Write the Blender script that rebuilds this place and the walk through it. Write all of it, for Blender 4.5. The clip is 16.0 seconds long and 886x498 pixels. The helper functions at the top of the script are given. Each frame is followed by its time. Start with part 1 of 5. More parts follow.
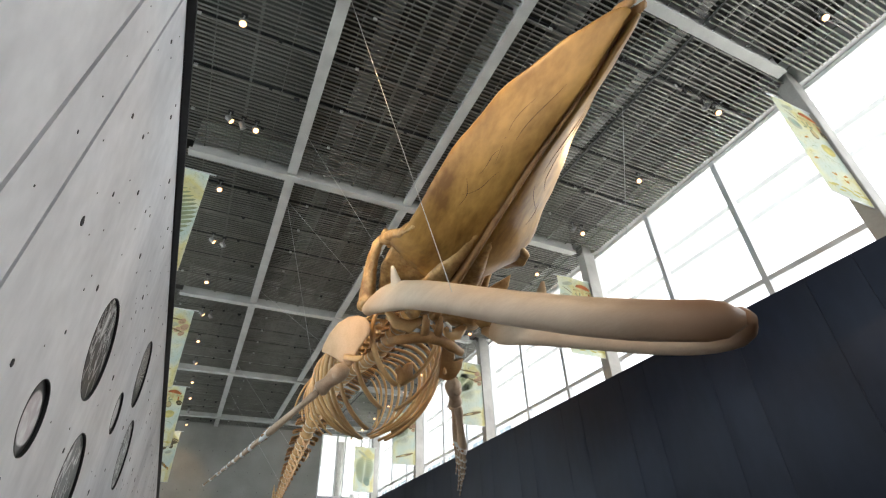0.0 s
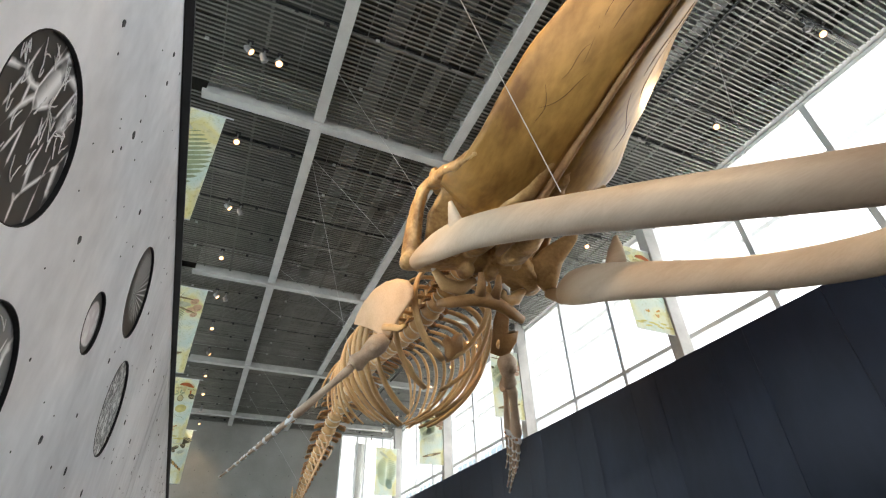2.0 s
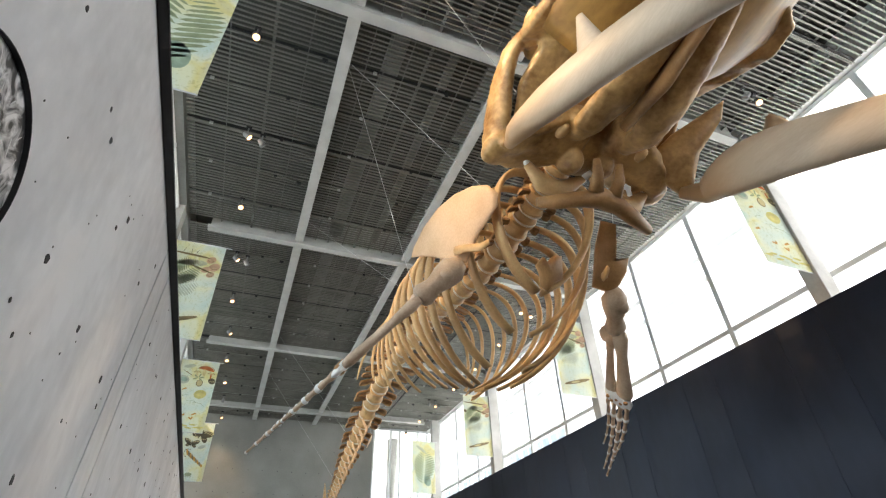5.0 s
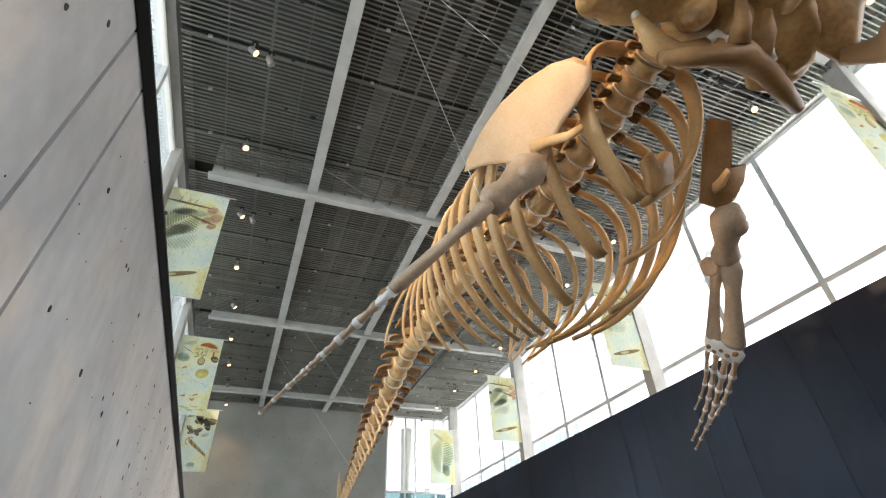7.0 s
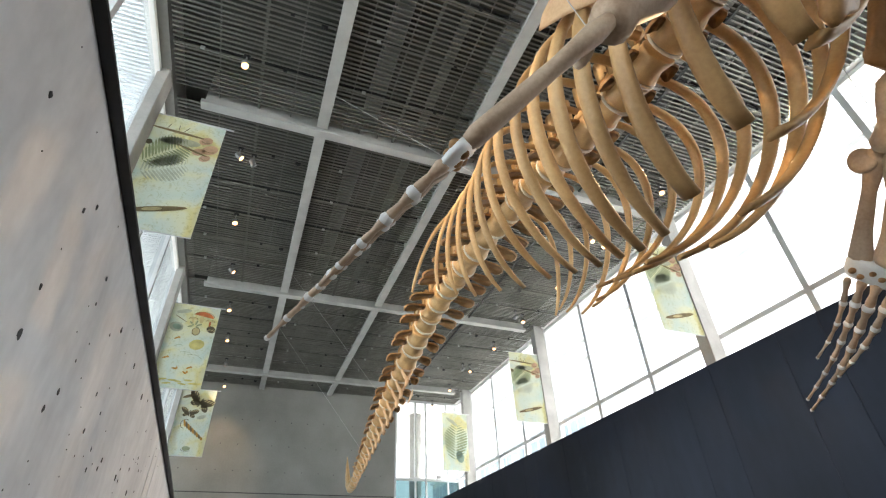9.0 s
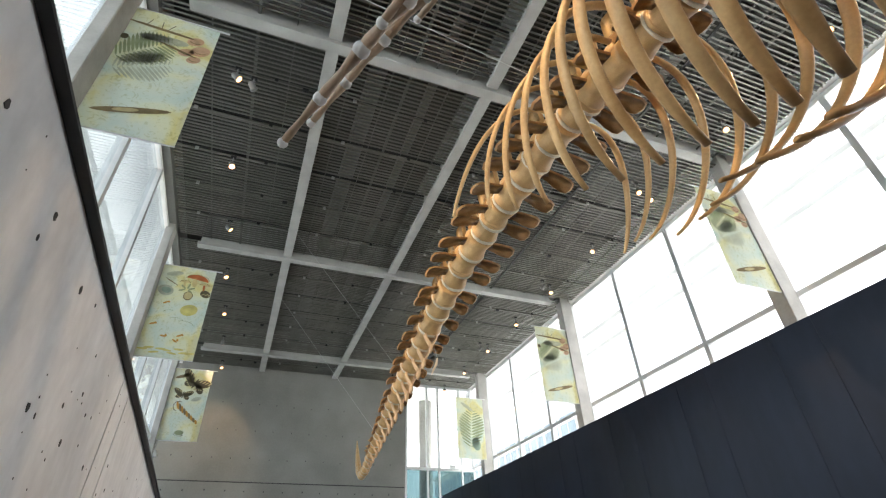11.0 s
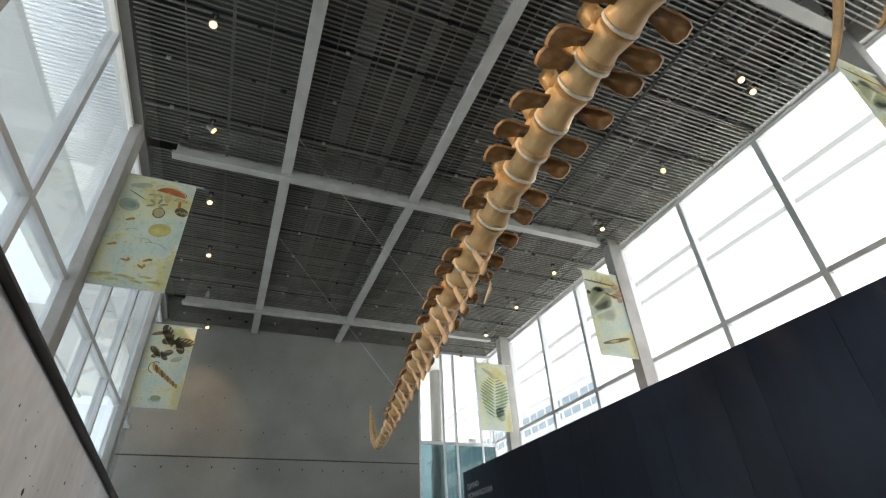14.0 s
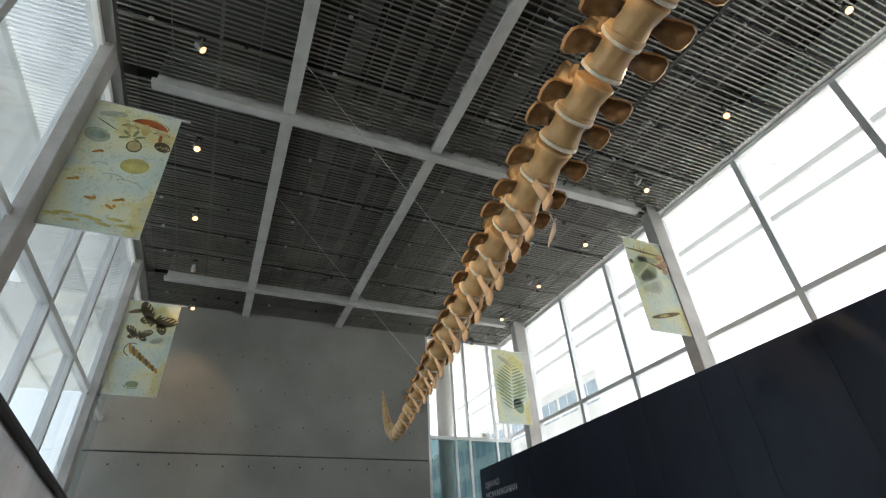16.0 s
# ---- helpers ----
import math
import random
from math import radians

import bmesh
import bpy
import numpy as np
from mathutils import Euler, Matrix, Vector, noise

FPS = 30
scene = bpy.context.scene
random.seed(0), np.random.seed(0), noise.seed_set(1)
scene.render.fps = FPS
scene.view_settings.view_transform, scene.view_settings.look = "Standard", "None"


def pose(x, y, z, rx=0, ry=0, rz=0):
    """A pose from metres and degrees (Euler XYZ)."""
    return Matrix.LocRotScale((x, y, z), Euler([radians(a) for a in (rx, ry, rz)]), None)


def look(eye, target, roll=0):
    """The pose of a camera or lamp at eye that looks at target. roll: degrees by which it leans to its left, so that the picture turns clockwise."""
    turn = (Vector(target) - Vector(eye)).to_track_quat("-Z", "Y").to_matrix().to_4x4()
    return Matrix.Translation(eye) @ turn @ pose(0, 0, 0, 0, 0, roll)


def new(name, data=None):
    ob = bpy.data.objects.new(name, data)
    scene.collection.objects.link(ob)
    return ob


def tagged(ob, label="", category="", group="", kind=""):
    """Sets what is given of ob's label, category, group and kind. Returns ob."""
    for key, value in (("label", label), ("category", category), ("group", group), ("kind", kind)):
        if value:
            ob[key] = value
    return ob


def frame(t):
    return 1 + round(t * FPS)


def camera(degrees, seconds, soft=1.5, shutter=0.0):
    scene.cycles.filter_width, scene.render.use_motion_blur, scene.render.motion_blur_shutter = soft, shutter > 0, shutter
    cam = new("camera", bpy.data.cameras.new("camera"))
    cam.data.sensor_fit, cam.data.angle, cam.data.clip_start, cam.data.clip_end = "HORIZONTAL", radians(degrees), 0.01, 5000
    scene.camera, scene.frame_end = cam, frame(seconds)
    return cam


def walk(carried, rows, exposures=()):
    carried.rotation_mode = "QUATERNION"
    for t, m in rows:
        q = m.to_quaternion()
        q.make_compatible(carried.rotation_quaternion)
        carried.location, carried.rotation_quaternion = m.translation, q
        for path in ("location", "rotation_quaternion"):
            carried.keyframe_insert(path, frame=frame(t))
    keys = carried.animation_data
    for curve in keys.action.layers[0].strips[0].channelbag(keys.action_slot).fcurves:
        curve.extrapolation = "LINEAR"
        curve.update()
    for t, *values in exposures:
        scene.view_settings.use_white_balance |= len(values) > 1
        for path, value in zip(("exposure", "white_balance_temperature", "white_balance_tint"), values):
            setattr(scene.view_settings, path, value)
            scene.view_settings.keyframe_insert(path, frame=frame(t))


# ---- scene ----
cam = camera(83.6, 16.0, soft=1.2)
PATH = [
    (0, (0.261, 0.02, 1.427), (0.977, 1.489, 2.58), -2.1),
    (0.5, (0.261, 0.485, 1.438), (0.968, 1.951, 2.6), -2.0),
    (1, (0.298, 0.941, 1.458), (0.996, 2.406, 2.628), -1.9),
    (1.5, (0.27, 1.386, 1.478), (0.956, 2.853, 2.651), -1.8),
    (2, (0.293, 1.846, 1.492), (0.967, 3.316, 2.67), -1.8),
    (2.5, (0.333, 2.259, 1.506), (0.997, 3.729, 2.688), -1.9),
    (3, (0.329, 2.704, 1.554), (0.98, 4.178, 2.738), -1.9),
    (3.5, (0.383, 3.17, 1.582), (1.023, 4.648, 2.768), -1.9),
    (4, (0.418, 3.593, 1.592), (1.046, 5.073, 2.781), -1.9),
    (4.2, (0.417, 3.752, 1.599), (1.037, 5.235, 2.79), -1.8),
    (6.3, (0.364, 5.667, 1.729), (0.967, 7.158, 2.917), -2.3),
    (6.5, (0.378, 5.855, 1.738), (0.983, 7.348, 2.924), -2.4),
    (7, (0.395, 6.305, 1.77), (1.002, 7.8, 2.951), -2.4),
    (7.5, (0.388, 6.745, 1.808), (0.997, 8.243, 2.984), -2.5),
    (8, (0.416, 7.163, 1.844), (1.027, 8.665, 3.014), -2.4),
    (8.5, (0.43, 7.611, 1.879), (1.039, 9.117, 3.045), -2.3),
    (9, (0.457, 8.058, 1.875), (1.071, 9.564, 3.039), -2.4),
    (9.2, (0.471, 8.231, 1.877), (1.09, 9.736, 3.04), -2.5),
    (11.5, (0.572, 10.311, 1.977), (1.192, 11.825, 3.127), -2.4),
    (12, (0.614, 10.749, 2.003), (1.24, 12.268, 3.145), -2.4),
    (12.5, (0.622, 11.24, 2.034), (1.254, 12.761, 3.168), -2.6),
    (13, (0.642, 11.737, 2.069), (1.284, 13.261, 3.195), -2.8),
    (13.5, (0.671, 12.249, 2.123), (1.325, 13.773, 3.24), -2.9),
    (14, (0.667, 12.722, 2.186), (1.328, 14.246, 3.3), -3.0),
    (14.5, (0.689, 13.221, 2.23), (1.36, 14.742, 3.343), -3.3),
    (15, (0.671, 13.686, 2.267), (1.352, 15.199, 3.383), -3.5),
    (15.5, (0.638, 14.102, 2.312), (1.327, 15.608, 3.433), -3.6),
    (16, (0.632, 14.531, 2.354), (1.335, 16.03, 3.475), -3.7),
]
walk(cam, [(t, look(eye, target, roll)) for t, eye, target, roll in PATH],
     exposures=[(0, 2.25), (4, 2.6), (9, 2.55), (11.5, 2.3), (13.5, 1.95), (16, 1.7)])

# ---- world, sun, exposure ----
world = bpy.data.worlds.new("sky")
scene.world = world
world.use_nodes = True
wn = world.node_tree.nodes
wl = world.node_tree.links
sky = wn.new("ShaderNodeTexSky")
sky.sky_type = "NISHITA"
sky.sun_disc = False
sky.sun_elevation = radians(66)
sky.sun_rotation = radians(104)
sky.dust_density = 4.0
sky.air_density = 1.0
soft_sky = wn.new("ShaderNodeHueSaturation")
soft_sky.inputs["Saturation"].default_value = 0.2
wl.new(sky.outputs[0], soft_sky.inputs["Color"])
wl.new(soft_sky.outputs[0], wn["Background"].inputs[0])
wn["Background"].inputs[1].default_value = 0.15
sun = new("sun", bpy.data.lights.new("sun", "SUN"))
sun.data.energy = 1.5
sun.data.angle = radians(14)
sun.data.color = (1.0, 0.96, 0.9)
sun.matrix_world = look((23.4, 6.9, 47), (3, 12, 0))
# added area lamp boosting sky light through unseen east windows behind the walk's start
added_fill = new("added_window_fill", bpy.data.lights.new("added_window_fill", "AREA"))
added_fill.data.shape = "RECTANGLE"
added_fill.data.size, added_fill.data.size_y = 10.0, 2.8
added_fill.data.energy = 110
added_fill.data.color = (0.95, 0.97, 1.0)
added_fill.matrix_world = look((9.3, -4.7, 7.6), (0.0, -4.7, 7.6))


# ---- materials ----
def principled(name):
    m = bpy.data.materials.new(name)
    m.use_nodes = True
    return m, m.node_tree.nodes, m.node_tree.links, m.node_tree.nodes["Principled BSDF"]


def surface(name, dark, light, rough=0.6, scale=6.0, fine=60.0, bump=0.15, metal=0.0, stretch=(1, 1, 1), vary=0.0, mid=0.5, spread=0.22):
    """Two-scale mottled material on object coordinates."""
    m, n, l, p = principled(name)
    tc = n.new("ShaderNodeTexCoord")
    mp = n.new("ShaderNodeMapping")
    mp.inputs["Scale"].default_value = stretch
    l.new(tc.outputs["Object"], mp.inputs[0])
    a = n.new("ShaderNodeTexNoise")
    a.inputs["Scale"].default_value = scale
    a.inputs["Detail"].default_value = 6
    b = n.new("ShaderNodeTexNoise")
    b.inputs["Scale"].default_value = fine
    b.inputs["Detail"].default_value = 4
    for t in (a, b):
        l.new(mp.outputs[0], t.inputs["Vector"])
    mix = n.new("ShaderNodeMath")
    mix.operation = "MULTIPLY_ADD"
    mix.inputs[1].default_value = 0.35
    l.new(b.outputs[0], mix.inputs[0])
    l.new(a.outputs[0], mix.inputs[2])
    ramp = n.new("ShaderNodeValToRGB")
    ramp.color_ramp.elements[0].position = mid + 0.175 - spread
    ramp.color_ramp.elements[1].position = mid + 0.175 + spread
    ramp.color_ramp.elements[0].color = (*dark, 1)
    ramp.color_ramp.elements[1].color = (*light, 1)
    l.new(mix.outputs[0], ramp.inputs[0])
    out = ramp.outputs[0]
    if vary:
        info = n.new("ShaderNodeObjectInfo")
        val = n.new("ShaderNodeMapRange")
        val.inputs[3].default_value = 1 - vary
        val.inputs[4].default_value = 1 + vary
        l.new(info.outputs["Random"], val.inputs[0])
        hsv = n.new("ShaderNodeHueSaturation")
        l.new(val.outputs[0], hsv.inputs["Value"])
        l.new(out, hsv.inputs["Color"])
        out = hsv.outputs[0]
    l.new(out, p.inputs["Base Color"])
    p.inputs["Roughness"].default_value = rough
    p.inputs["Metallic"].default_value = metal
    if bump:
        bp = n.new("ShaderNodeBump")
        bp.inputs["Strength"].default_value = bump
        bp.inputs["Distance"].default_value = 0.02
        l.new(mix.outputs[0], bp.inputs["Height"])
        l.new(bp.outputs[0], p.inputs["Normal"])
    return m


BONE = surface("bone_tan", (0.42, 0.235, 0.088), (0.65, 0.42, 0.19), 0.42, 1.6, 30, 0.10, vary=0.14, spread=0.22)
BONE_GOLD = surface("bone_golden", (0.19, 0.085, 0.014), (0.47, 0.255, 0.06), 0.44, 1.3, 9, 0.05, stretch=(1.6, 0.55, 1.0), spread=0.17)
BONE_PALE = surface("bone_pale", (0.58, 0.43, 0.29), (0.80, 0.66, 0.49), 0.5, 1.8, 40, 0.1, vary=0.05, spread=0.34)
JAW_BONE = surface("bone_jaw", (0.45, 0.335, 0.23), (0.67, 0.545, 0.41), 0.48, 1.5, 30, 0.1, stretch=(1.5, 0.5, 3.0), spread=0.3)
jn, jl = JAW_BONE.node_tree.nodes, JAW_BONE.node_tree.links
jsep = jn.new("ShaderNodeSeparateXYZ")
jtc = jn.new("ShaderNodeTexCoord")
jl.new(jtc.outputs["Object"], jsep.inputs[0])
jtip = jn.new("ShaderNodeMapRange")
jtip.inputs[1].default_value, jtip.inputs[2].default_value = -9.1, -10.0
jl.new(jsep.outputs[1], jtip.inputs[0])
jmix = jn.new("ShaderNodeMix")
jmix.data_type = "RGBA"
jl.new(jtip.outputs[0], jmix.inputs[0])
jl.new(jn["Principled BSDF"].inputs["Base Color"].links[0].from_socket, jmix.inputs[6])
jmix.inputs[7].default_value = (0.27, 0.15, 0.08, 1)
jend = jn.new("ShaderNodeMapRange")
jend.inputs[1].default_value, jend.inputs[2].default_value, jend.inputs[4].default_value = -5.75, -4.75, 0.8
jl.new(jsep.outputs[1], jend.inputs[0])
jbrown = jn.new("ShaderNodeMix")
jbrown.data_type = "RGBA"
jbrown.inputs[7].default_value = (0.42, 0.23, 0.085, 1)
jl.new(jend.outputs[0], jbrown.inputs[0])
jl.new(jmix.outputs[2], jbrown.inputs[6])
jl.new(jbrown.outputs[2], jn["Principled BSDF"].inputs["Base Color"])
SKULL_BONE = surface("bone_skull", (0.23, 0.11, 0.03), (0.60, 0.375, 0.15), 0.42, 2.6, 18, 0.10, spread=0.17)
FLIPPER_BONE = surface("bone_flipper", (0.38, 0.255, 0.165), (0.68, 0.52, 0.37), 0.5, 3.0, 40, 0.16, vary=0.14)
SCAPULA_BONE = surface("bone_peach", (0.50, 0.30, 0.155), (0.70, 0.465, 0.275), 0.5, 1.5, 40, 0.1)
BONE_BROWN = surface("bone_brown", (0.23, 0.11, 0.037), (0.43, 0.235, 0.09), 0.5, 4, 40, 0.12, vary=0.12)
CARTILAGE = surface("cartilage_white", (0.74, 0.73, 0.70), (0.90, 0.89, 0.87), 0.5, 6, 60, 0.08)
DISC = surface("disc_cream", (0.58, 0.50, 0.38), (0.76, 0.68, 0.54), 0.5, 6, 60, 0.05)
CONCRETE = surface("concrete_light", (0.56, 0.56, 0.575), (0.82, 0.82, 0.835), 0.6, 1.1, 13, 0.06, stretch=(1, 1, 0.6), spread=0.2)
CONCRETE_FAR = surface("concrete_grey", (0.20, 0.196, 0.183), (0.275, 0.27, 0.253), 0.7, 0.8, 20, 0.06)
CONCRETE_COLUMN = surface("concrete_column", (0.34, 0.33, 0.31), (0.46, 0.45, 0.43), 0.7, 2.5, 30, 0.08)
DUCT = surface("duct_dark", (0.10, 0.10, 0.095), (0.15, 0.15, 0.14), 0.6, 3, 40, 0.03)
JOINT = surface("joint_dark", (0.03, 0.03, 0.03), (0.06, 0.06, 0.06), 0.8, 8, 60, 0)
BLACK = surface("black_edge", (0.008, 0.008, 0.009), (0.016, 0.016, 0.018), 0.5, 8, 60, 0)
DARK_WALL = surface("dark_steel", (0.0035, 0.0065, 0.0155), (0.0115, 0.0185, 0.040), 0.38, 0.5, 7, 0.03, metal=0.3, stretch=(1, 1, 0.35))
GALVANISED = surface("grey_painted_steel", (0.33, 0.33, 0.312), (0.42, 0.42, 0.398), 0.5, 3, 60, 0.03)
ALUMINIUM = surface("aluminium_frame", (0.60, 0.61, 0.625), (0.72, 0.73, 0.745), 0.36, 3, 60, 0.02, metal=0.25)
dw = DARK_WALL.node_tree.nodes["Principled BSDF"]
dw.inputs["IOR"].default_value = 1.42
smear = DARK_WALL.node_tree.nodes.new("ShaderNodeTexNoise")
smear.inputs["Scale"].default_value = 0.45
smear.inputs["Detail"].default_value = 3
rub = DARK_WALL.node_tree.nodes.new("ShaderNodeMapRange")
rub.inputs[1].default_value, rub.inputs[2].default_value = 0.35, 0.65
rub.inputs[3].default_value, rub.inputs[4].default_value = 0.26, 0.5
DARK_WALL.node_tree.links.new(smear.outputs[0], rub.inputs[0])
DARK_WALL.node_tree.links.new(rub.outputs[0], dw.inputs["Roughness"])
SLAT = surface("slat_metal", (0.135, 0.133, 0.115), (0.205, 0.202, 0.177), 0.40, 2, 40, 0.03, metal=0.3)
VOID = surface("ceiling_void", (0.036, 0.035, 0.031), (0.06, 0.059, 0.052), 0.8, 1.2, 20, 0.05)
FLOOR = surface("floor_concrete", (0.13, 0.13, 0.127), (0.19, 0.19, 0.185), 0.45, 0.9, 20, 0.05)
OUTSIDE = surface("outside_concrete", (0.55, 0.55, 0.54), (0.68, 0.68, 0.66), 0.7, 0.5, 10, 0.05)
ROOFING = surface("soffit_white", (0.70, 0.70, 0.69), (0.80, 0.80, 0.79), 0.6, 0.8, 14, 0.03)
LAMP_BODY = surface("lamp_housing", (0.20, 0.20, 0.20), (0.30, 0.30, 0.30), 0.4, 8, 60, 0, metal=0.5)
WIRE = surface("steel_wire", (0.45, 0.45, 0.44), (0.60, 0.60, 0.58), 0.35, 10, 60, 0, metal=0.6)

def glass(name, tint):
    g, gn, gl, gp = principled(name)
    gn.remove(gp)
    trans = gn.new("ShaderNodeBsdfTransparent")
    trans.inputs[0].default_value = (*tint, 1)
    gloss = gn.new("ShaderNodeBsdfGlossy")
    gloss.inputs["Roughness"].default_value = 0.02
    facing = gn.new("ShaderNodeLayerWeight")
    facing.inputs["Blend"].default_value = 0.5
    fpow = gn.new("ShaderNodeMath")
    fpow.operation = "POWER"
    fpow.inputs[1].default_value = 4.0
    gl.new(facing.outputs["Facing"], fpow.inputs[0])
    fres = gn.new("ShaderNodeMath")
    fres.operation = "MULTIPLY_ADD"
    fres.inputs[1].default_value = 0.6
    fres.inputs[2].default_value = 0.03
    gl.new(fpow.outputs[0], fres.inputs[0])
    gmix = gn.new("ShaderNodeMixShader")
    gl.new(fres.outputs[0], gmix.inputs[0])
    gl.new(trans.outputs[0], gmix.inputs[1])
    gl.new(gloss.outputs[0], gmix.inputs[2])
    gl.new(gmix.outputs[0], gn["Material Output"].inputs[0])
    return g


GLASS = glass("window_glass", (0.95, 0.965, 0.96))
GLASS_DOOR = glass("door_glass", (0.34, 0.44, 0.45))
GLASS_BLUE = glass("window_glass_blue", (0.86, 0.91, 0.93))

BULB, bn, bl, bp_ = principled("lit_bulb")
bp_.inputs["Emission Color"].default_value = (1.0, 0.45, 0.13, 1)
bp_.inputs["Emission Strength"].default_value = 1.25


# ---- building helpers ----
def mesh_of(bm, name, material, smooth=False):
    me = bpy.data.meshes.new(name)
    bm.normal_update()
    bm.to_mesh(me)
    bm.free()
    me.materials.append(material)
    if smooth:
        for f in me.polygons:
            f.use_smooth = True
    return me


def part(name, bm, material, parent=None, label="", smooth=False):
    ob = new(name, mesh_of(bm, name, material, smooth))
    if parent is not None:
        ob.parent = parent
    if label:
        ob["label"] = label
    return ob


def thing(name, label, category, group="", kind="", at=(0, 0, 0)):
    ob = new(name)
    ob.location = at
    ob.empty_display_size = 0.1
    return tagged(ob, label, category, group, kind)


def add_box(bm, lo, hi, bevel=0.0):
    lo, hi = Vector(lo), Vector(hi)
    m = Matrix.Translation((lo + hi) / 2) @ Matrix.Diagonal((*(hi - lo), 1))
    r = bmesh.ops.create_cube(bm, size=1, matrix=m)
    if bevel:
        es = list({e for v in r["verts"] for e in v.link_edges})
        bmesh.ops.bevel(bm, geom=es, offset=bevel, segments=1, affect="EDGES")
    return bm


def box(lo, hi, bevel=0.0):
    return add_box(bmesh.new(), lo, hi, bevel)


def structure(name, bm, material, label, smooth=False):
    ob = part(name, bm, material, None, "", smooth)
    return tagged(ob, label, name.split("_")[0], "", "structure")


def tube(bm, path, radii, sides=12, flat=None, up=(0, 0, 1), cap=True):
    """A swept tube. radii: (across, along up) for each point of the path; flat squares the section."""
    rings = []
    pts = [Vector(p) for p in path]
    for i, p in enumerate(pts):
        d = (pts[min(i + 1, len(pts) - 1)] - pts[max(i - 1, 0)]).normalized()
        side = d.cross(Vector(up))
        side = side.normalized() if side.length > 1e-4 else Vector((1, 0, 0))
        upv = side.cross(d).normalized()
        ra, rb = radii[i] if hasattr(radii[i], "__len__") else (radii[i], radii[i])
        ring = []
        for k in range(sides):
            a = 2 * math.pi * k / sides
            c, s = math.cos(a), math.sin(a)
            if flat:
                c = math.copysign(abs(c) ** flat, c)
                s = math.copysign(abs(s) ** flat, s)
            ring.append(bm.verts.new(p + side * (c * ra) + upv * (s * rb)))
        rings.append(ring)
    for a, b in zip(rings, rings[1:]):
        for k in range(sides):
            bm.faces.new((a[k], a[(k + 1) % sides], b[(k + 1) % sides], b[k]))
    if cap:
        bm.faces.new(rings[0][::-1])
        bm.faces.new(rings[-1])
    return bm


def bezier(p0, p1, p2, p3, n):
    p0, p1, p2, p3 = (Vector(p) for p in (p0, p1, p2, p3))
    out = []
    for i in range(n):
        u = i / (n - 1)
        out.append(p0 * (1 - u) ** 3 + p1 * (3 * u * (1 - u) ** 2) + p2 * (3 * u * u * (1 - u)) + p3 * u ** 3)
    return out


def interp(table, t):
    """Piecewise smooth values from rows of (t, a, b, ...)."""
    if t <= table[0][0]:
        return list(table[0][1:])
    for r, s in zip(table, table[1:]):
        if t <= s[0]:
            u = (t - r[0]) / (s[0] - r[0])
            u = u * u * (3 - 2 * u) * 0.5 + u * 0.5
            return [a + (b - a) * u for a, b in zip(r[1:], s[1:])]
    return list(table[-1][1:])


# ---- the hall ----
WEST, EAST = -1.87, 9.1
CEIL = 9.12
BAYS = [2.33, 8.42, 14.50, 20.60, 26.67]
BACK, FAR = -9.8, 28.4
WALL_X = -0.362


def ramp_z(y):
    return -0.05 + 0.0635 * y


def wall_top(y):
    return 4.386 - 0.0703 * y


# the ramp walked on, between the concrete wall and the dark wall
bm = bmesh.new()
ys = [BACK, 0.0, 10.0, 20.0, FAR]
top = [[bm.verts.new((x, y, max(ramp_z(y), -0.7))) for y in ys] for x in (WEST, 10.6)]
for i in range(len(ys) - 1):
    bm.faces.new((top[0][i], top[1][i], top[1][i + 1], top[0][i + 1]))
g = bmesh.ops.extrude_face_region(bm, geom=bm.faces[:])
bmesh.ops.translate(bm, verts=[v for v in g["geom"] if isinstance(v, bmesh.types.BMVert)], vec=(0, 0, -0.2))
bmesh.ops.recalc_face_normals(bm, faces=bm.faces[:])
structure("floor", bm, FLOOR, "smooth grey concrete ramp floor rising gently")

structure("ceiling", box((WEST - 0.3, BACK, CEIL + 0.75), (EAST + 0.3, FAR + 0.3, CEIL + 0.95)), VOID, "dark ceiling void above metal slats")
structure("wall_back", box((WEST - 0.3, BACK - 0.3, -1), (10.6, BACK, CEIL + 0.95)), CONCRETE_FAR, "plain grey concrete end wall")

# far concrete wall with one open joint and tie holes
far = thing("wall_far", "grey cast concrete wall with one horizontal joint", "wall", kind="structure")
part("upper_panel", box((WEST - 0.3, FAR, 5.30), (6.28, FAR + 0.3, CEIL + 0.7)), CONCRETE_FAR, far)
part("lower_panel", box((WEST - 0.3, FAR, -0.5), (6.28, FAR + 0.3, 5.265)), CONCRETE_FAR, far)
part("joint_shadow", box((WEST - 0.3, FAR + 0.03, 5.26), (6.28, FAR + 0.28, 5.305)), JOINT, far)


def pit(bm, c, r, normal_axis, depth=0.012, sides=9):
    """A small irregular dark hole, let into the face it marks."""
    vs = []
    for k in range(sides):
        a = 2 * math.pi * k / sides
        rr = r * random.uniform(0.7, 1.15)
        d = (rr * math.cos(a), rr * 1.25 * math.sin(a))
        vs.append(bm.verts.new((c[0], c[1] + d[0], c[2] + d[1]) if normal_axis == "x" else (c[0] + d[0], c[1], c[2] + d[1])))
    f = bm.faces.new(vs)
    g = bmesh.ops.extrude_face_region(bm, geom=[f])
    bmesh.ops.translate(bm, verts=[v for v in g["geom"] if isinstance(v, bmesh.types.BMVert)], vec=(-depth, 0, 0) if normal_axis == "x" else (0, depth, 0))


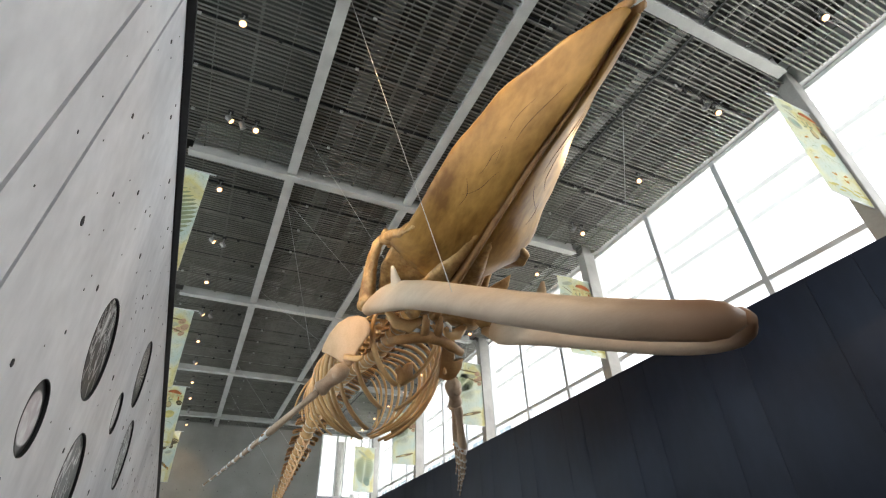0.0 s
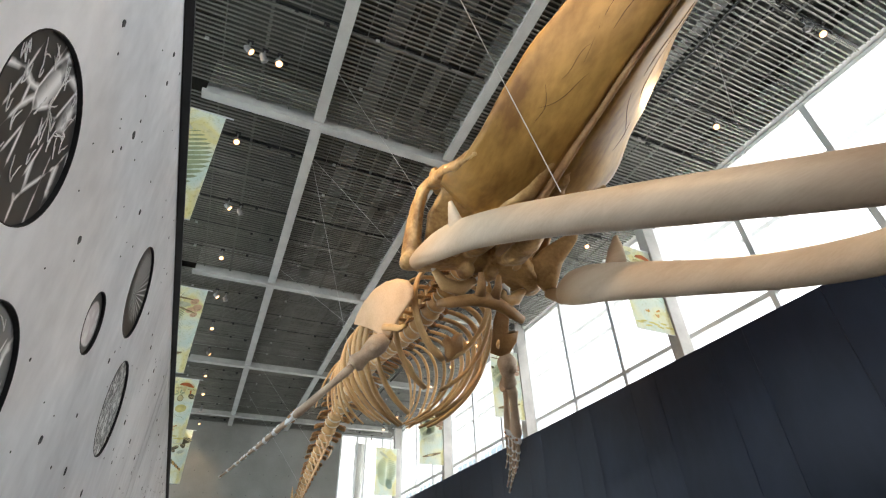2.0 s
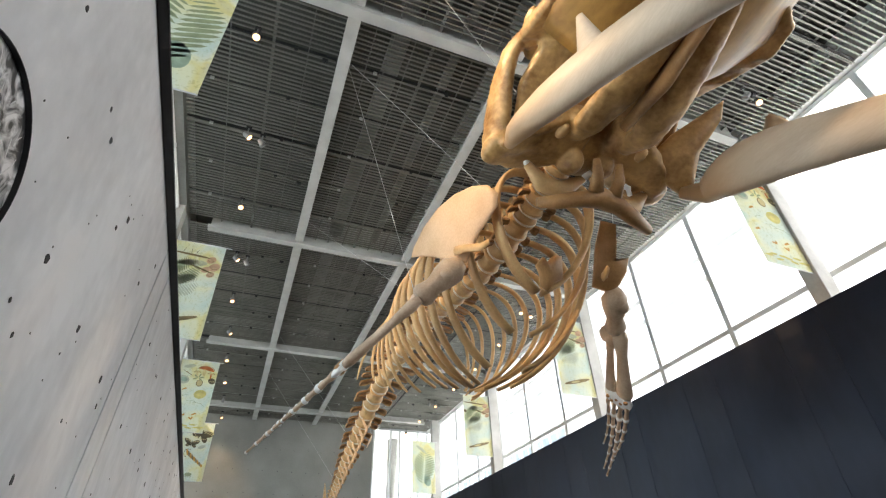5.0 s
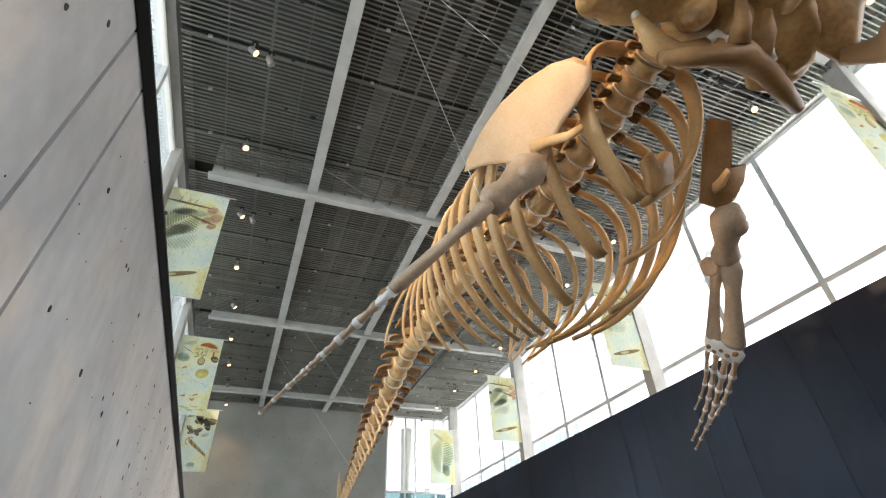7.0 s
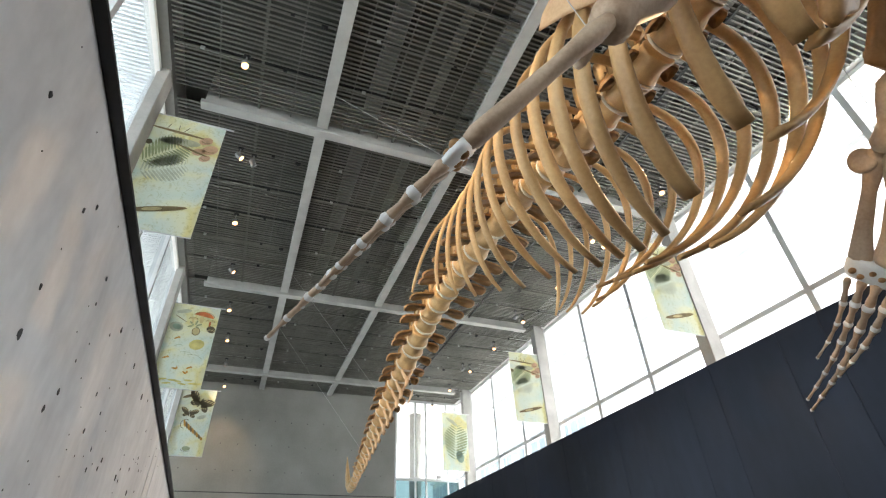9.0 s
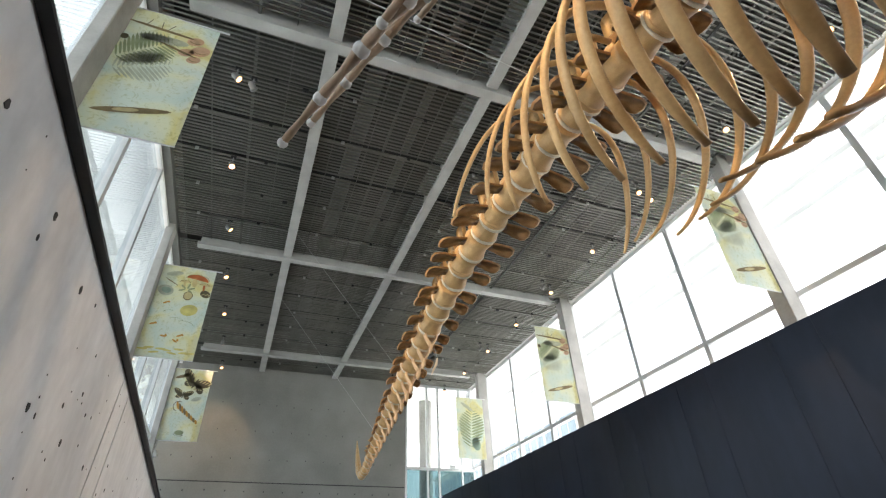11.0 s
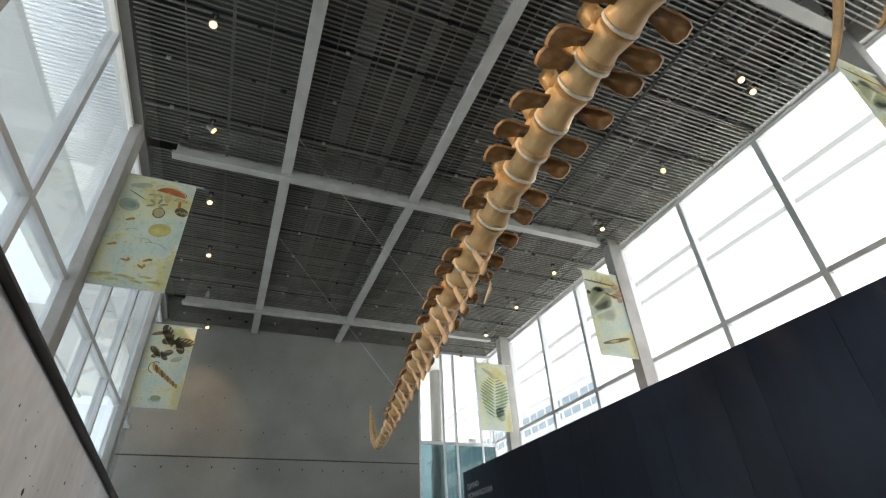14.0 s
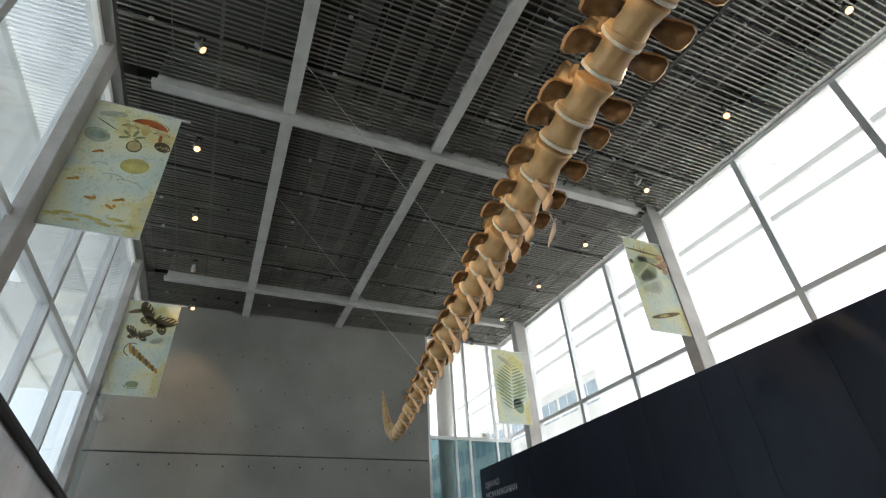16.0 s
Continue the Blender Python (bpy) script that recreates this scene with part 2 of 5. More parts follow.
bm = bmesh.new()
random.seed(4)
for row, z in enumerate((5.02, 4.1, 6.0, 6.9, 7.8)):
    for k in range(13):
        pit(bm, (-1.5 + 0.6 * k + random.uniform(-0.02, 0.02), FAR - 0.003, z + random.uniform(-0.02, 0.02)), 0.016 if row else 0.022, "y")
part("tie_holes", bm, JOINT, far)["kind"] = "stuff"

# ---- concrete wall beside the ramp, with round openings for pictures ----
PORTHOLES = [(3.17, 2.635, 0.287), (2.49, 2.06, 0.15), (5.11, 3.19, 0.298), (4.44, 2.64, 0.153), (5.60, 2.60, 0.298), (3.60, 2.0, 0.275)]
side = thing("wall_west", "pale cast concrete ramp wall with round picture recesses", "wall", kind="structure")
JOINTS = [(1.45, 1.75), (7.74, 8.05), (14.0, 14.33), (20.26, 20.6)]
LEAN = 0.115
cuts = [BACK] + [y for pair in JOINTS for y in pair] + [FAR]
THICK = 0.32
for i, (ya, yb) in enumerate(zip(cuts, cuts[1:])):
    ya, yb = ya + 0.012, yb - 0.012
    bm = bmesh.new()
    la, lb = (0 if i == 0 else LEAN), (0 if i == len(cuts) - 2 else LEAN)
    loops = [[(ya - 3.9 * la, -0.9), (yb - 3.9 * lb, -0.9), (yb + lb * (wall_top(yb) - 3), wall_top(yb)), (ya + la * (wall_top(ya) - 3), wall_top(ya))]]
    for cy, cz, r in PORTHOLES:
        if ya < cy < yb:
            loops.append([(cy + r * math.cos(2 * math.pi * k / 48), cz + r * math.sin(2 * math.pi * k / 48)) for k in range(48)])
    edges = []
    for lp in loops:
        vs = [bm.verts.new((WALL_X, y, z)) for y, z in lp]
        edges += [bm.edges.new((vs[k], vs[(k + 1) % len(vs)])) for k in range(len(vs))]
    bmesh.ops.triangle_fill(bm, use_beauty=True, use_dissolve=False, edges=edges, normal=(1, 0, 0))
    g = bmesh.ops.extrude_face_region(bm, geom=bm.faces[:])
    bmesh.ops.translate(bm, verts=[v for v in g["geom"] if isinstance(v, bmesh.types.BMVert)], vec=(-0.05, 0, 0))
    bmesh.ops.recalc_face_normals(bm, faces=bm.faces[:])
    part("panel", bm, CONCRETE, side)
bm = bmesh.new()
vs = [bm.verts.new((x, y, z)) for x in (WALL_X - THICK, WALL_X - 0.054) for y, z in ((BACK, -0.9), (FAR, -0.9), (FAR, wall_top(FAR) - 0.004), (BACK, wall_top(BACK) - 0.004))]
for a in ((0, 1, 2, 3), (7, 6, 5, 4), (0, 4, 5, 1), (1, 5, 6, 2), (2, 6, 7, 3), (3, 7, 4, 0)):
    bm.faces.new([vs[k] for k in a])
bmesh.ops.recalc_face_normals(bm, faces=bm.faces[:])
part("core", bm, JOINT, side)
# black steel coping, oversailing the sloping top
bm = bmesh.new()
vs = [bm.verts.new((x, y, wall_top(y) + dz)) for x in (WALL_X - THICK, WALL_X + 0.052) for y, dz in ((BACK, 0.002), (FAR, 0.002), (FAR, 0.022), (BACK, 0.022))]
for a in ((0, 1, 2, 3), (7, 6, 5, 4), (0, 4, 5, 1), (1, 5, 6, 2), (2, 6, 7, 3), (3, 7, 4, 0)):
    bm.faces.new([vs[k] for k in a])
bmesh.ops.recalc_face_normals(bm, faces=bm.faces[:])
part("edge_strip", bm, BLACK, side, "black steel edge strip")
random.seed(11)
bm = bmesh.new()
for k in range(520):
    y = random.uniform(-1, 22)
    z = random.uniform(1.6, wall_top(y) - 0.05)
    if any(math.hypot(y - cy, z - cz) < r + 0.06 for cy, cz, r in PORTHOLES) or any(abs(y - LEAN * (z - 3) - j) < 0.04 for pr in JOINTS for j in pr):
        continue
    r = 0.0035 + 0.010 * random.random() ** 4
    pit(bm, (WALL_X + 0.002, y, z), r, "x", 0.01, 7)
for first, last in ((-4.5, 1.3), (2.0, 7.6), (8.3, 13.9), (14.6, 20.2)):
    y = first
    while y < last:
        for z in (1.50, 2.10, 2.70, 3.31, 3.95):
            if not any(math.hypot(y - cy, z - cz) < r + 0.03 for cy, cz, r in PORTHOLES) and z < wall_top(y) - 0.16:
                pit(bm, (WALL_X + 0.003, y + random.uniform(-0.02, 0.02), z + random.uniform(-0.015, 0.015)), random.uniform(0.011, 0.019), "x", 0.012, 10)
        y += 0.605
part("air_holes", bm, JOINT, side)["kind"] = "stuff"


def picture_material(name, kind, r):
    m, n, l, p = principled(name)
    tc = n.new("ShaderNodeTexCoord")
    ramp = n.new("ShaderNodeValToRGB")
    if kind in ("threads", "roots"):
        t = n.new("ShaderNodeTexVoronoi")
        t.feature = "DISTANCE_TO_EDGE"
        t.inputs["Scale"].default_value = 13
        warp = n.new("ShaderNodeMapping")
        warp.inputs["Scale"].default_value = (1, 1.0, 0.35)
        warp.inputs["Rotation"].default_value = (0.5, 0, 0)
        l.new(tc.outputs["Object"], warp.inputs[0])
        l.new(warp.outputs[0], t.inputs["Vector"])
        ramp.color_ramp.elements[0].position, ramp.color_ramp.elements[1].position = 0.01, 0.085
        ramp.color_ramp.elements[0].color, ramp.color_ramp.elements[1].color = (0.85, 0.85, 0.85, 1), (0.035, 0.035, 0.035, 1)
        if kind == "roots":
            t.inputs["Scale"].default_value = 9
            ramp.color_ramp.elements[1].position = 0.05
            ramp.color_ramp.elements[1].color = (0.16, 0.16, 0.16, 1)
        gap = n.new("ShaderNodeTexNoise")
        gap.inputs["Scale"].default_value = 9
        l.new(tc.outputs["Object"], gap.inputs["Vector"])
        lack = n.new("ShaderNodeMapRange")
        lack.inputs[1].default_value, lack.inputs[2].default_value = 0.46, 0.62
        lack.inputs[3].default_value, lack.inputs[4].default_value = 0.0, 0.1
        l.new(gap.outputs[0], lack.inputs[0])
        broken = n.new("ShaderNodeMath")
        l.new(t.outputs["Distance"], broken.inputs[0])
        l.new(lack.outputs[0], broken.inputs[1])
        l.new(broken.outputs[0], ramp.inputs[0])
    elif kind == "gills":
        t = n.new("ShaderNodeTexGradient")
        t.gradient_type = "RADIAL"
        mp = n.new("ShaderNodeMapping")
        mp.inputs["Rotation"].default_value = (0, radians(90), 0)
        mp.inputs["Location"].default_value = (0.05, 0.06, 0)
        l.new(tc.outputs["Object"], mp.inputs[0])
        l.new(mp.outputs[0], t.inputs[0])
        w = n.new("ShaderNodeMath")
        w.operation = "MULTIPLY"
        w.inputs[1].default_value = 300
        l.new(t.outputs[1], w.inputs[0])
        s = n.new("ShaderNodeMath")
        s.operation = "SINE"
        l.new(w.outputs[0], s.inputs[0])
        ramp.color_ramp.elements[0].position, ramp.color_ramp.elements[1].position = 0.2, 0.95
        ramp.color_ramp.elements[0].color, ramp.color_ramp.elements[1].color = (0.03, 0.03, 0.03, 1), (0.85, 0.85, 0.85, 1)
        l.new(s.outputs[0], ramp.inputs[0])
    else:
        t = n.new("ShaderNodeTexNoise")
        t.inputs["Scale"].default_value = 7 if kind == "cloud" else 14
        t.inputs["Detail"].default_value = 8
        t.inputs["Distortion"].default_value = 1.5
        l.new(tc.outputs["Object"], t.inputs["Vector"])
        ramp.color_ramp.elements[0].position, ramp.color_ramp.elements[1].position = 0.42, 0.62
        ramp.color_ramp.elements[0].color = (0.62, 0.57, 0.59, 1) if kind == "cloud" else (0.05, 0.05, 0.05, 1)
        ramp.color_ramp.elements[1].color = (0.85, 0.85, 0.85, 1)
        l.new(t.outputs[0], ramp.inputs[0])
    colour = ramp.outputs[0]
    if kind in ("gills", "cloud"):
        # black ground round the form, uneven at its rim
        far_ = n.new("ShaderNodeVectorMath")
        far_.operation = "LENGTH"
        off_ = n.new("ShaderNodeVectorMath")
        off_.operation = "SUBTRACT"
        off_.inputs[1].default_value = (0, 0.06, 0.07) if kind == "gills" else (0, 0.02, 0)
        l.new(tc.outputs["Object"], off_.inputs[0])
        l.new(off_.outputs[0], far_.inputs[0])
        blot = n.new("ShaderNodeTexNoise")
        blot.inputs["Scale"].default_value = 6
        l.new(tc.outputs["Object"], blot.inputs["Vector"])
        add_ = n.new("ShaderNodeMath")
        add_.operation = "MULTIPLY_ADD"
        add_.inputs[1].default_value = 0.16 * r
        l.new(blot.outputs[0], add_.inputs[0])
        l.new(far_.outputs["Value"], add_.inputs[2])
        edge_ = n.new("ShaderNodeMapRange")
        edge_.inputs[1].default_value, edge_.inputs[2].default_value = (0.7 * r, 0.9 * r) if kind == "gills" else (0.76 * r, 0.82 * r)
        edge_.inputs[3].default_value, edge_.inputs[4].default_value = 1.0, 0.06
        l.new(add_.outputs[0], edge_.inputs[0])
        dim = n.new("ShaderNodeMix")
        dim.data_type, dim.blend_type = "RGBA", "MULTIPLY"
        dim.inputs[0].default_value = 1.0
        l.new(colour, dim.inputs[6])
        l.new(edge_.outputs[0], dim.inputs[7])
        colour = dim.outputs[2]
    l.new(colour, p.inputs["Base Color"])
    p.inputs["Roughness"].default_value = 0.35
    return m


PHOTO_WHITE = surface("photo_white", (0.55, 0.55, 0.55), (0.82, 0.82, 0.82), 0.4, 30, 90, 0)
KINDS = ["threads", "cloud", "gills", "cloud", "shreds", "roots"]
WORDS = ["round black picture of white threads set in concrete", "round grey micrograph of a pale form set in concrete", "round black picture of fanned pale gills set in concrete",
         "small round grey picture set in concrete", "round grey picture of torn flakes set in concrete", "round dark picture of branching white roots set in concrete"]
for (cy, cz, r), kind, words in zip(PORTHOLES, KINDS, WORDS):
    pic = thing("porthole_picture", words, "picture", "round pictures in the wall", at=(WALL_X, cy, cz))
    bm = bmesh.new()
    bmesh.ops.create_circle(bm, cap_ends=True, radius=r - 0.004, segments=48, matrix=Matrix.Translation((-0.014, 0, 0)) @ Matrix.Rotation(radians(90), 4, "Y"))
    part("photo", bm, picture_material("photo_" + kind, kind, r), pic)
    if kind in ("threads", "roots", "shreds"):
        # pale branching strokes printed on the picture
        rng = random.Random(len(words))
        bm = bmesh.new()
        for _ in range({"threads": 30, "roots": 12, "shreds": 34}[kind]):
            a, q = rng.uniform(0, 6.28), r * 0.82 * math.sqrt(rng.random())
            py, pz, turn = q * math.cos(a), q * math.sin(a), rng.gauss(1.9, 0.5)
            for branch in range(1 if kind == "shreds" else 2):
                line, ty, tz, tt = [], py, pz, turn + branch * 0.7
                ln = r * rng.uniform(0.10, 0.32) / 4
                for _k in range(5):
                    if math.hypot(ty, tz) > r - 0.02:
                        break
                    line.append((-0.012, ty, tz))
                    tt += rng.uniform(-0.45, 0.45)
                    ty, tz = ty + ln * math.cos(tt), tz + ln * math.sin(tt)
                if len(line) > 2:
                    tube(bm, line, [(0.0026, 0.0012)] * (len(line) - 1) + [(0.001, 0.001)], 5, up=(1, 0, 0))
        part("stroke", bm, PHOTO_WHITE, pic, "pale printed strokes")["kind"] = "stuff"
    # lining of the recess, with the shade inside it put into a black colour
    bm = bmesh.new()
    ring = [[bm.verts.new((x, rr * math.cos(2 * math.pi * k / 48), rr * math.sin(2 * math.pi * k / 48))) for k in range(48)] for x, rr in ((-0.045, r - 0.001), (0.002, r - 0.001), (0.002, r - 0.004), (-0.045, r - 0.005))]
    for a, b in zip(ring, ring[1:] + ring[:1]):
        for k in range(48):
            bm.faces.new((a[k], a[(k + 1) % 48], b[(k + 1) % 48], b[k]))
    bmesh.ops.recalc_face_normals(bm, faces=bm.faces[:])
    part("rim", bm, BLACK, pic, "recess lining coloured black for its shade")

# ---- dark wall on the window side ----
DARK_X, DARK_TOP, DARK_END = 7.1, 4.79, 26.95
dark = thing("wall_east", "blue-black steel panelled wall with thin upright joints", "wall", kind="structure")
y = BACK
widths = [1.22, 0.62]
i = 0
while y < DARK_END:
    yb = min(y + widths[i % 2], DARK_END)
    part("panel", box((DARK_X, y + 0.0025, -0.8), (DARK_X + 0.02, yb - 0.0025, DARK_TOP)), DARK_WALL, dark)
    y, i = yb, i + 1
part("core", box((DARK_X + 0.012, BACK, -0.8), (DARK_X + 0.35, DARK_END - 0.004, DARK_TOP - 0.004)), BLACK, dark)

# lettering on the end of the dark wall
LETTER = surface("letter_grey", (0.42, 0.43, 0.44), (0.50, 0.51, 0.52), 0.5, 10, 60, 0)
sign = thing("wall_lettering", "pale grey capital lettering on the dark wall", "sign", at=(DARK_X - 0.004, 26.7, 4.3))
for row, text in enumerate(("DJAVAD", "MOWAFAGHIAN")):
    cu = bpy.data.curves.new("line", "FONT")
    cu.body = text
    cu.size = 0.20
    cu.extrude = 0.003
    ob = new("line", cu)
    me = bpy.data.meshes.new_from_object(ob.evaluated_get(bpy.context.evaluated_depsgraph_get()))
    bpy.data.objects.remove(ob)
    me.materials.clear()
    me.materials.append(LETTER)
    t = new("text_line", me)
    t.parent = sign
    t.matrix_basis = pose(0, 0, -0.24 * row, 90, 0, -90)

# ---- window walls ----


def window_wall(name, x, inward, low, cols, rail, label, pane=None):
    """Columns, mullions, transoms and panes of one glazed side. inward: +1 or -1, the side of the room."""
    win = thing(name, label, "window", kind="structure")
    d = 0.16
    posts = []
    for c in cols:
        posts += [c - 2.035, c, c + 2.035]
    posts = sorted(set(round(p, 3) for p in posts))
    xs = sorted((x, x - inward * d))
    for p in posts:
        w = 0.055
        part("mullion", box((xs[0], p - w, low), (xs[1], p + w, CEIL), 0.004), ALUMINIUM, win)
    y0, y1 = posts[0], min(posts[-1], FAR)
    # head rail in white: light from the ground outside put into its colour
    for z, h, m in ((rail, 0.05, ALUMINIUM), (CEIL - 0.045, 0.045, ROOFING)):
        for a, b in zip(posts, posts[1:]):
            part("transom", box((xs[0] + 0.006, a + 0.055, z - h), (xs[1] - 0.006, b - 0.055, z + h), 0.004), m, win)
    part("sill", box((xs[0] - 0.05, y0, low - 0.12), (xs[1] + 0.05, y1, low)), ALUMINIUM, win)
    levels = [low, rail, CEIL - 0.09]
    for a, b in zip(posts, posts[1:]):
        for za, zb in zip(levels, levels[1:]):
            xm = (xs[0] + xs[1]) / 2
            g = part("pane", box((xm - 0.006, a + 0.03, za + 0.03), (xm + 0.006, b - 0.03, zb - 0.03)), pane or GLASS, win)
            g.visible_shadow = False
    return win


COLS = [b + 0.2 for b in BAYS]
window_wall("window_east", EAST, -1, 4.6, [-9.78, -3.7] + COLS, 6.08, "tall aluminium-framed windows above the dark wall, bright sky behind")
window_wall("window_west", WEST, 1, 1.2, [-9.78, -3.7] + [b - 0.2 for b in BAYS], 5.98, "tall aluminium-framed glazing behind the concrete ramp wall", GLASS_BLUE)
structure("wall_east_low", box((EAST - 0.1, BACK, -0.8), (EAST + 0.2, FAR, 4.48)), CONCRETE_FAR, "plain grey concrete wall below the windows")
structure("wall_west_low", box((WEST - 0.3, BACK, -0.8), (WEST + 0.02, FAR, 1.08)), CONCRETE_FAR, "plain grey concrete wall below the glazing")
for y in [-3.7] + COLS:
    tagged(part("column", box((EAST - 0.42, y - 0.13, 4.48), (EAST - 0.06, y + 0.13, CEIL + 0.3), 0.012), CONCRETE_COLUMN), "square grey concrete column before the window", "column", "window columns", "structure")
for y in [-3.7] + [b - 0.2 for b in BAYS]:
    tagged(part("column", box((WEST - 0.05, y - 0.18, 1.08), (WEST + 0.12, y + 0.18, CEIL + 0.3), 0.012), CONCRETE_COLUMN), "square grey concrete column before the window", "column", "window columns", "structure")

# glazed end beside the far wall, with doors below
endw = thing("window_far", "glazed end screen with aluminium frames and doors", "window", kind="structure")
for x in (6.32, 7.16, 7.62, 8.55, EAST - 0.05):
    part("mullion", box((x - 0.035, FAR, 1.0), (x + 0.035, FAR + 0.12, CEIL + 0.3), 0.004), ALUMINIUM, endw)
for z in (5.94, 3.3, CEIL - 0.05):
    for a, b in ((6.355, 7.125), (7.195, 7.585), (7.655, 8.515), (8.585, EAST - 0.085)):
        part("transom", box((a, FAR + 0.006, z - 0.05), (b, FAR + 0.114, z + 0.05), 0.004), ALUMINIUM, endw)
for a, b in ((6.32, 7.16), (7.16, 7.62), (7.62, 8.55), (8.55, EAST - 0.05)):
    for za, zb in ((1.0, 3.3), (3.3, 5.94), (5.94, CEIL - 0.05)):
        g = part("pane", box((a + 0.03, FAR + 0.055, za + 0.04), (b - 0.03, FAR + 0.067, zb - 0.04)), GLASS if za > 5 else GLASS_DOOR, endw)
        g.visible_shadow = False

# fascia between the window heads and the roof
structure("fascia_east", box((EAST - 0.12, BACK, CEIL + 0.012), (EAST + 0.12, FAR, CEIL + 0.95)), ROOFING, "pale fascia above the east windows")
structure("fascia_west", box((WEST - 0.12, BACK, CEIL + 0.012), (WEST + 0.14, FAR, CEIL + 0.95)), CONCRETE_FAR, "grey fascia above the west glazing")
structure("fascia_far", box((6.28, FAR + 0.13, CEIL), (EAST + 0.1, FAR + 0.3, CEIL + 0.95)), CONCRETE_FAR, "grey fascia above the glazed end")

# ---- ceiling: slats, carriers, beams ----
RAIL_STEP = 6.085 / 6
slat_rng = random.Random(21)
bm = bmesh.new()
y = BACK + 0.1
while y < FAR - 0.02:
    if min(abs(y - b) for b in BAYS) > 0.11 and abs((y - BAYS[0] - 0.02) / RAIL_STEP - round((y - BAYS[0] - 0.02) / RAIL_STEP)) > 0.045:
        jy, jz = slat_rng.uniform(-0.007, 0.007), slat_rng.uniform(-0.004, 0.004)
        add_box(bm, (WEST + 0.2, y + jy - 0.012, CEIL - 0.014 + jz), (EAST - 0.12, y + jy + 0.012, CEIL + 0.01 + jz))
    y += 0.082
slats = tagged(part("ceiling_slats", bm, SLAT), "grey metal slats of the open ceiling grille", "ceiling", "", "structure")
carriers = thing("ceiling_carriers", "thin grey carrier rails across the ceiling grille", "ceiling", kind="structure")
bay = 6.085
k = -11
while True:
    y = BAYS[0] + 0.03 + bay / 6 * k
    k += 1
    if y > FAR:
        break
    if y < BACK or min(abs(y - b) for b in BAYS) < 0.3:
        continue
    for xa, xb in ((WEST + 0.2, 0.655), (0.885, 3.295), (3.525, 6.29), (6.355, EAST - 0.12)):
        part("cross_rail", box((xa, y - 0.006, CEIL - 0.04), (xb, y + 0.012, CEIL + 0.004)), SLAT, carriers)
        part("slot", box((xa, y - 0.034, CEIL + 0.02), (xb, y - 0.008, CEIL + 0.05)), BLACK, carriers, "dark slot beside the rail")
        for u in (0.18, 0.72):
            part("clip", box((xa + (xb - xa) * u - 0.03, y - 0.03, CEIL - 0.05), (xa + (xb - xa) * u + 0.03, y - 0.008, CEIL + 0.01)), BLACK if u > 0.5 else GALVANISED, carriers)
for x in (-1.0, -0.35, 0.2, 1.15, 1.45, 1.8, 2.1, 2.45, 2.8, 3.1, 3.8, 4.15, 4.5, 4.8, 5.2, 5.55, 5.85, 6.6, 7.0, 7.4, 8.0, 8.5):
    wide = 0.022 if x in (-0.35, 2.1, 4.8, 7.4) else 0.007
    part("long_rail", box((x - wide, BACK, CEIL + 0.012), (x + wide, FAR, CEIL + 0.05)), DUCT, carriers)
part("seam_rail", box((6.30, BACK + 0.01, CEIL - 0.04), (6.345, FAR - 0.01, CEIL - 0.017)), JOINT, carriers, "dark seam between ceiling fields")
# ducts and pipes above the slats
ducts = thing("ceiling_ducts", "grey service ducts above the ceiling slats", "ceiling", kind="structure")
for x, r in ((1.6, 0.16), (2.6, 0.09), (4.4, 0.2), (5.5, 0.07), (7.1, 0.12)):
    part("duct", tube(bmesh.new(), [(x, BACK, CEIL + 0.4), (x, FAR, CEIL + 0.4)], [r, r], 10), DUCT, ducts, "", True)


def channel(bm, lo, hi):
    """A beam with its lower flange a little wider than its web."""
    lo, hi = Vector(lo), Vector(hi)
    add_box(bm, lo, (hi.x, hi.y, lo.z + 0.075), 0.004)
    add_box(bm, (lo.x + 0.05, lo.y + 0.05, lo.z + 0.073), (hi.x - 0.05, hi.y - 0.05, hi.z))
    return bm


for b in [-9.78 + 0.05, -3.75] + BAYS:
    tagged(part("cross_beam", channel(bmesh.new(), (-1.25, b - 0.09, 8.905), (8.28, b + 0.09, CEIL + 0.74)), GALVANISED), "pale grey steel beam across the ceiling", "beam", "ceiling cross beams", "structure")
for x in (0.77, 3.41):
    edges_y = [BACK] + [-3.75] + BAYS + [FAR]
    for a, b in zip(edges_y, edges_y[1:]):
        tagged(part("long_beam", channel(bmesh.new(), (x - 0.10, a + 0.105, 8.96), (x + 0.10, b - 0.105, CEIL + 0.74)), GALVANISED), "pale grey steel beam along the ceiling", "beam", "ceiling long beams", "structure")

# a third beam, higher up, seen through the slats
for a, b in ((BACK, -3.75), (-3.75, BAYS[0]), (BAYS[0], BAYS[1]), (BAYS[1], BAYS[2])):
    tagged(part("long_beam", channel(bmesh.new(), (6.05, a + 0.105, CEIL + 0.06), (6.27, b - 0.105, CEIL + 0.74)), GALVANISED), "pale grey steel beam above the ceiling slats", "beam", "ceiling long beams", "structure")

# ---- spot lamps ----


